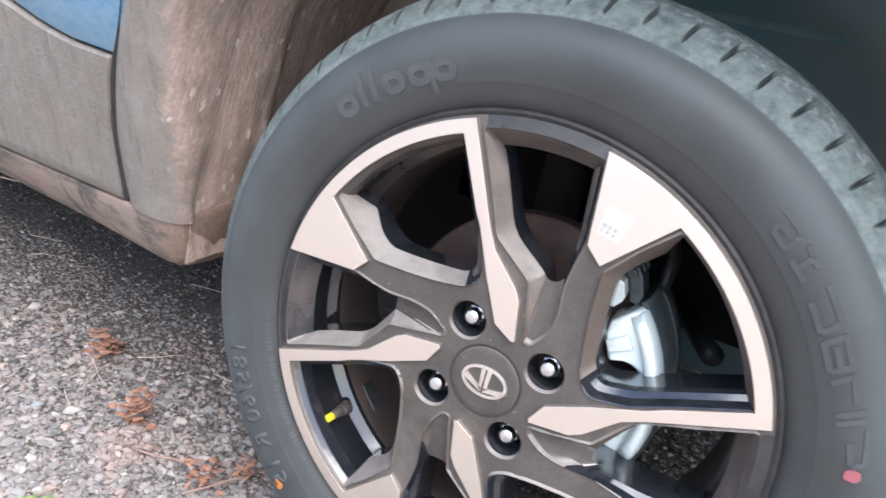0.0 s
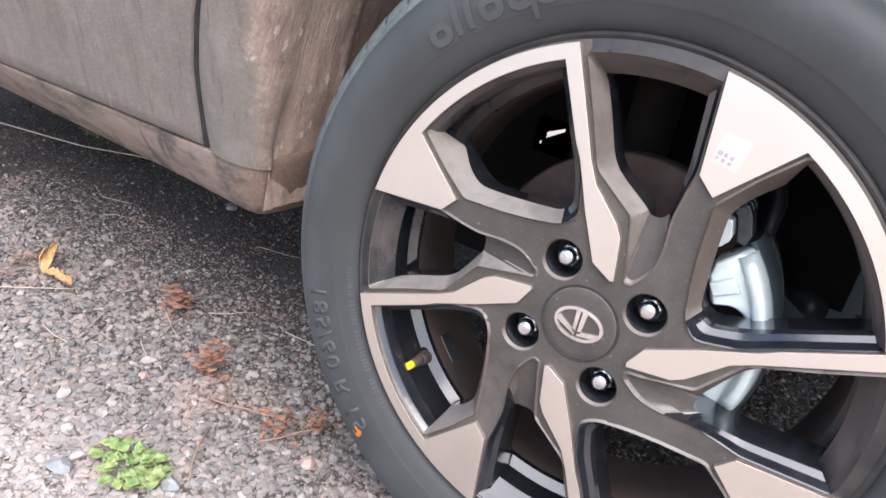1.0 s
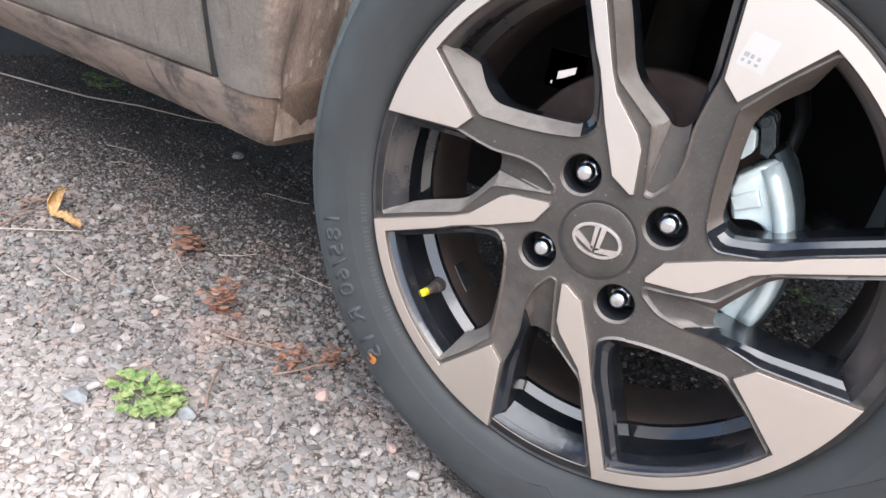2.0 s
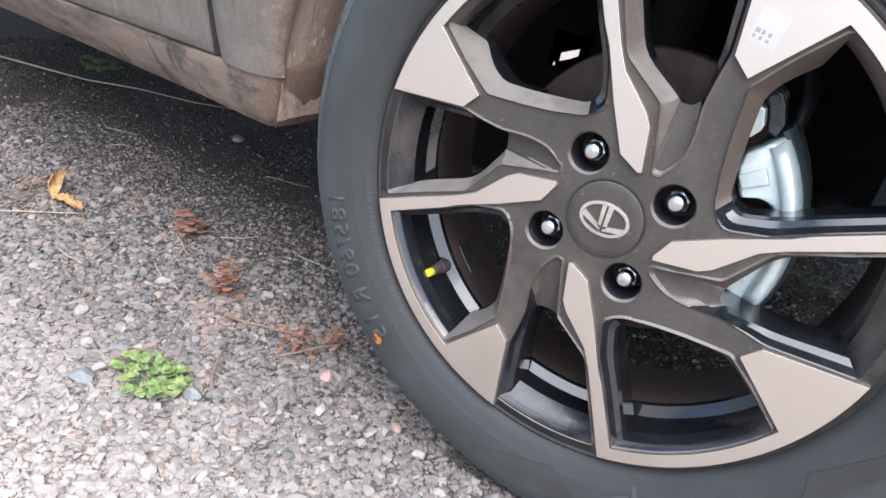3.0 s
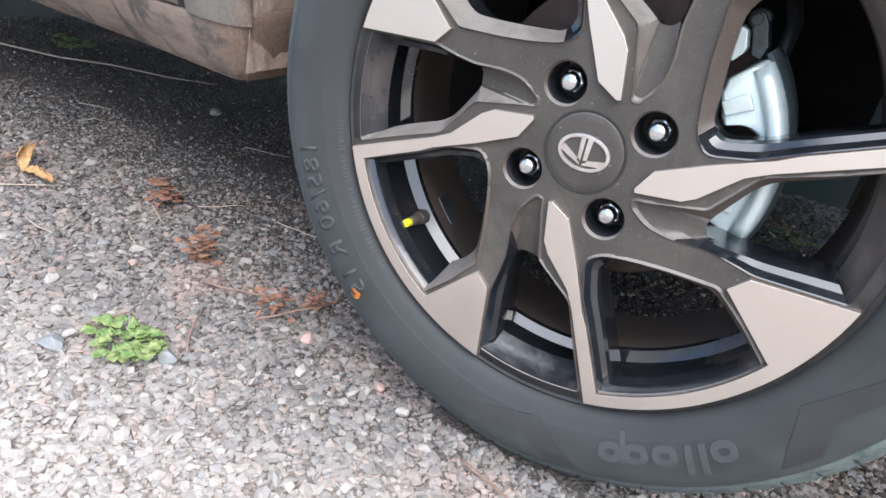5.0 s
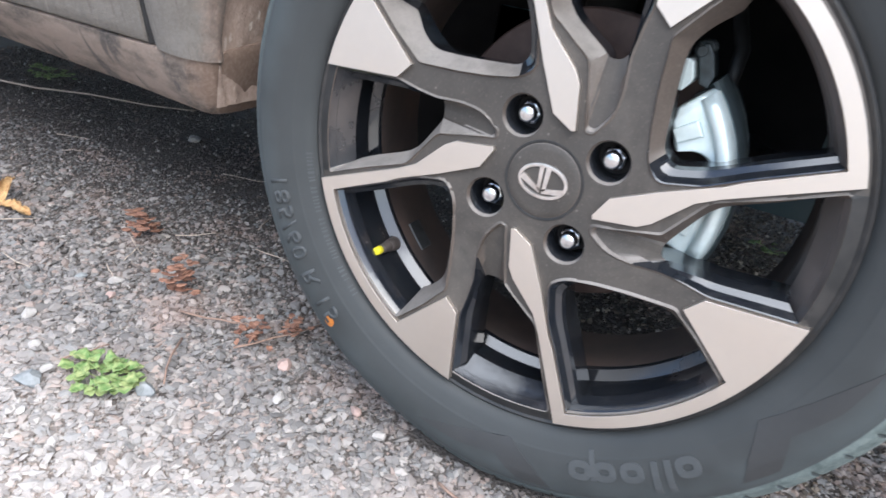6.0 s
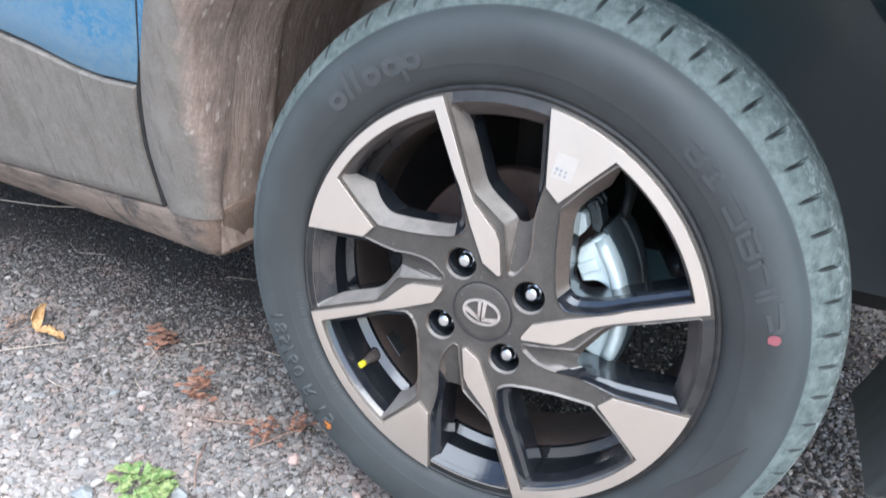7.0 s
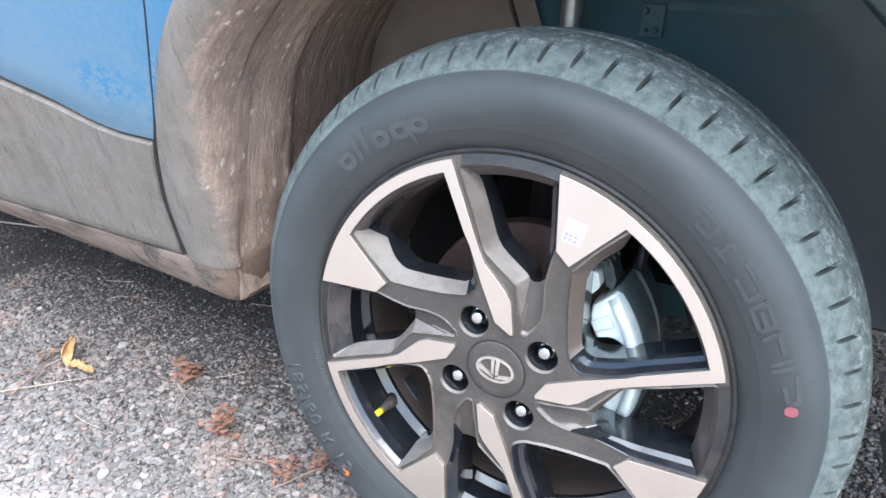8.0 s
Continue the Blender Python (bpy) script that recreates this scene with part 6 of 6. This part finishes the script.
twig("straw", [(-1.5, 0.37, 0.012), (-1.406, 0.398, 0.012), (-1.33, 0.415, 0.014), (-1.269, 0.437, 0.013), (-1.174, 0.497, 0.014), (-1.058, 0.547, 0.012), (-0.987, 0.613, 0.008)], 0.0022, STRAW, "long pale dry stalk lying under the car", "dry stalk")
twig("straw", [(-0.805, -0.06, 0.006), (-0.785, -0.033, 0.006), (-0.746, 0.011, 0.007), (-0.726, 0.038, 0.006), (-0.71, 0.061, 0.005)], 0.0011, STRAW, "pale dry stalk beside the yellow leaf", "dry stalk")
twig("straw", [(-0.77, -0.04, 0.006), (-0.781, -0.014, 0.006), (-0.796, 0.033, 0.008), (-0.792, 0.059, 0.009)], 0.0016, TWIG, "dry grass stalk beside the yellow leaf", "dry stalk")
twig("straw", [(-0.835, -0.04, 0.006), (-0.821, -0.007, 0.006), (-0.805, 0.030, 0.008), (-0.815, 0.073, 0.01)], 0.0015, TWIG, "bent dry stalk beside the yellow leaf", "dry stalk")
twig("straw", wander((-0.55, 0.1), (-0.53, 0.06), 4, 0.001, 10), 0.0008, STRAW, "fine pale dry stalk on the asphalt", "dry stalk")
twig("straw", wander((-0.44, 0.2), (-0.37, 0.21), 4, 0.001, 11), 0.0008, STRAW, "fine pale dry stalk on the asphalt", "dry stalk")
twig("straw", wander((-0.546, 0.154), (-0.505, 0.205), 4, 0.0015, 20), 0.0008, STRAW, "fine pale dry stalk on the ground beside the car", "dry stalk")
twig("straw", wander((-0.677, 0.38), (-0.6, 0.41), 4, 0.0015, 21), 0.0008, STRAW, "fine pale dry stalk on the ground beside the car", "dry stalk")
twig("straw", wander((-0.93, 0.258), (-0.9, 0.275), 4, 0.0015, 22), 0.0008, STRAW, "fine pale dry stalk on the ground beside the car", "dry stalk")
twig("straw", wander((-0.643, -0.024), (-0.587, -0.022), 4, 0.0015, 23), 0.0008, STRAW, "fine pale dry stalk on the ground beside the car", "dry stalk")
twig("straw", wander((-0.545, 0.045), (-0.505, 0.024), 4, 0.0015, 24), 0.0008, STRAW, "fine pale dry stalk on the ground beside the car", "dry stalk")
twig("straw", wander((-0.59, 0.115), (-0.526, 0.085), 4, 0.0015, 25), 0.0008, STRAW, "fine pale dry stalk on the ground beside the car", "dry stalk")
twig("straw", wander((-0.72, 0.3), (-0.69, 0.27), 4, 0.0015, 26), 0.0008, STRAW, "fine pale dry stalk on the ground beside the car", "dry stalk")
twig("straw", wander((-0.48, 0.25), (-0.5, 0.3), 4, 0.0015, 27), 0.0008, STRAW, "fine pale dry stalk on the ground beside the car", "dry stalk")
twig("straw", wander((-1.0, 0.3), (-0.95, 0.33), 4, 0.0015, 28), 0.0008, STRAW, "fine pale dry stalk on the ground beside the car", "dry stalk")


def pebble(x, y, size, material, label, seed):
    rng = random.Random(seed)
    bm = bmesh.new()
    bmesh.ops.create_icosphere(bm, subdivisions=2, radius=1)
    # broken faces: the ball is cut by a few planes
    cuts = [(Vector((rng.uniform(-1, 1), rng.uniform(-1, 1), rng.uniform(-0.4, 1))).normalized(), rng.uniform(0.5, 0.8)) for _ in range(9)]
    for v in bm.verts:
        for way, reach in cuts:
            v.co -= way * max(0.0, v.co.dot(way) - reach)
        v.co *= 1 + 0.1 * noise.noise(v.co * 2.5 + Vector((seed * 3.1, 0, 0)))
        v.co = Vector((v.co.x * 1.5, v.co.y * 1.15, v.co.z * 0.75)) * size
    bmesh.ops.rotate(bm, cent=(0, 0, 0), matrix=Matrix.Rotation(rng.uniform(0, 6), 3, "Z"), verts=bm.verts[:])
    bmesh.ops.translate(bm, vec=(x, y, size * 0.3), verts=bm.verts[:])
    return tagged(soften(part("pebble", bm, material, None, "", True), 22), label, "pebble", group="larger pebbles on the gravel")


for k, (x, y, s, m, word) in enumerate([(-0.857, 0.486, 0.0115, PALE_STONE, "pale grey pebble under the car"), (-0.208, -0.021, 0.0065, PALE_STONE, "small white pebble beside the tyre"), (-0.24, 0.025, 0.0078, PINK_STONE, "pinkish flat pebble beside the tyre"), (-0.509, -0.079, 0.0075, PALE_STONE, "pale grey pebble on the gravel"), (-0.504, 0.028, 0.007, PALE_STONE, "pale pebble on the gravel"), (-0.453, -0.109, 0.006, PALE_STONE, "pale grey pebble on the gravel"), (-0.540, 0.009, 0.006, BLUE_STONE, "small blue-grey pebble on the gravel"), (-0.408, -0.125, 0.0068, PALE_STONE, "cream pebble beside the weed"), (-0.481, 0.002, 0.006, PINK_STONE, "pink-brown pebble on the gravel"), (-0.454, -0.069, 0.0065, PALE_STONE, "pale grey pebble on the gravel"), (-0.138, 0.012, 0.0062, PINK_STONE, "reddish pebble beside the tyre"), (-0.098, -0.004, 0.006, PALE_STONE, "small pale pebble beside the tyre"), (-0.763, 0.15, 0.008, PALE_STONE, "small pale pebble on the asphalt"), (-0.403, -0.146, 0.0105, BLUE_STONE, "blue-grey pebble beside the weed"), (-0.311, -0.091, 0.009, BLUE_STONE, "grey pebble beside the weed")]):
    pebble(x, y, s, m, word, k + 1)


# ---- loose stones, too many to count ----
def open_side(x, y, q):
    return clear_of_tyre(x, y) & (q < np.clip(1.05 - (y + 0.04 + 0.1 * np.clip(x + 0.45, 0, 0.3)) * 4.0, 0.03, 1.0))


def right_side(x, y, q):
    return clear_of_tyre(x, y) & ((x > 0.12) | (q < 0.35))


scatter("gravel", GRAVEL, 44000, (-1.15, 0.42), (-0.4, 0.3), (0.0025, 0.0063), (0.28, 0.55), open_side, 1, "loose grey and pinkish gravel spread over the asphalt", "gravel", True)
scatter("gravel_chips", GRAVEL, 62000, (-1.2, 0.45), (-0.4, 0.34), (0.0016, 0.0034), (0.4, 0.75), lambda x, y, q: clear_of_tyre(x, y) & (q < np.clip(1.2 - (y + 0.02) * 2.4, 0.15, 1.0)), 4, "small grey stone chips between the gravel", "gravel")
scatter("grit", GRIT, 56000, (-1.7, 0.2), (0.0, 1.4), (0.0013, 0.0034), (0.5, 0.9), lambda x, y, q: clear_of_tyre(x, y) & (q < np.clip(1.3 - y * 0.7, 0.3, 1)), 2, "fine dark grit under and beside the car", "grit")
scatter("gravel", GRAVEL, 8000, (0.24, 0.85), (0.14, 0.7), (0.0022, 0.005), (0.45, 0.8), right_side, 6, "grey gravel in front of the tyre", "gravel", True)
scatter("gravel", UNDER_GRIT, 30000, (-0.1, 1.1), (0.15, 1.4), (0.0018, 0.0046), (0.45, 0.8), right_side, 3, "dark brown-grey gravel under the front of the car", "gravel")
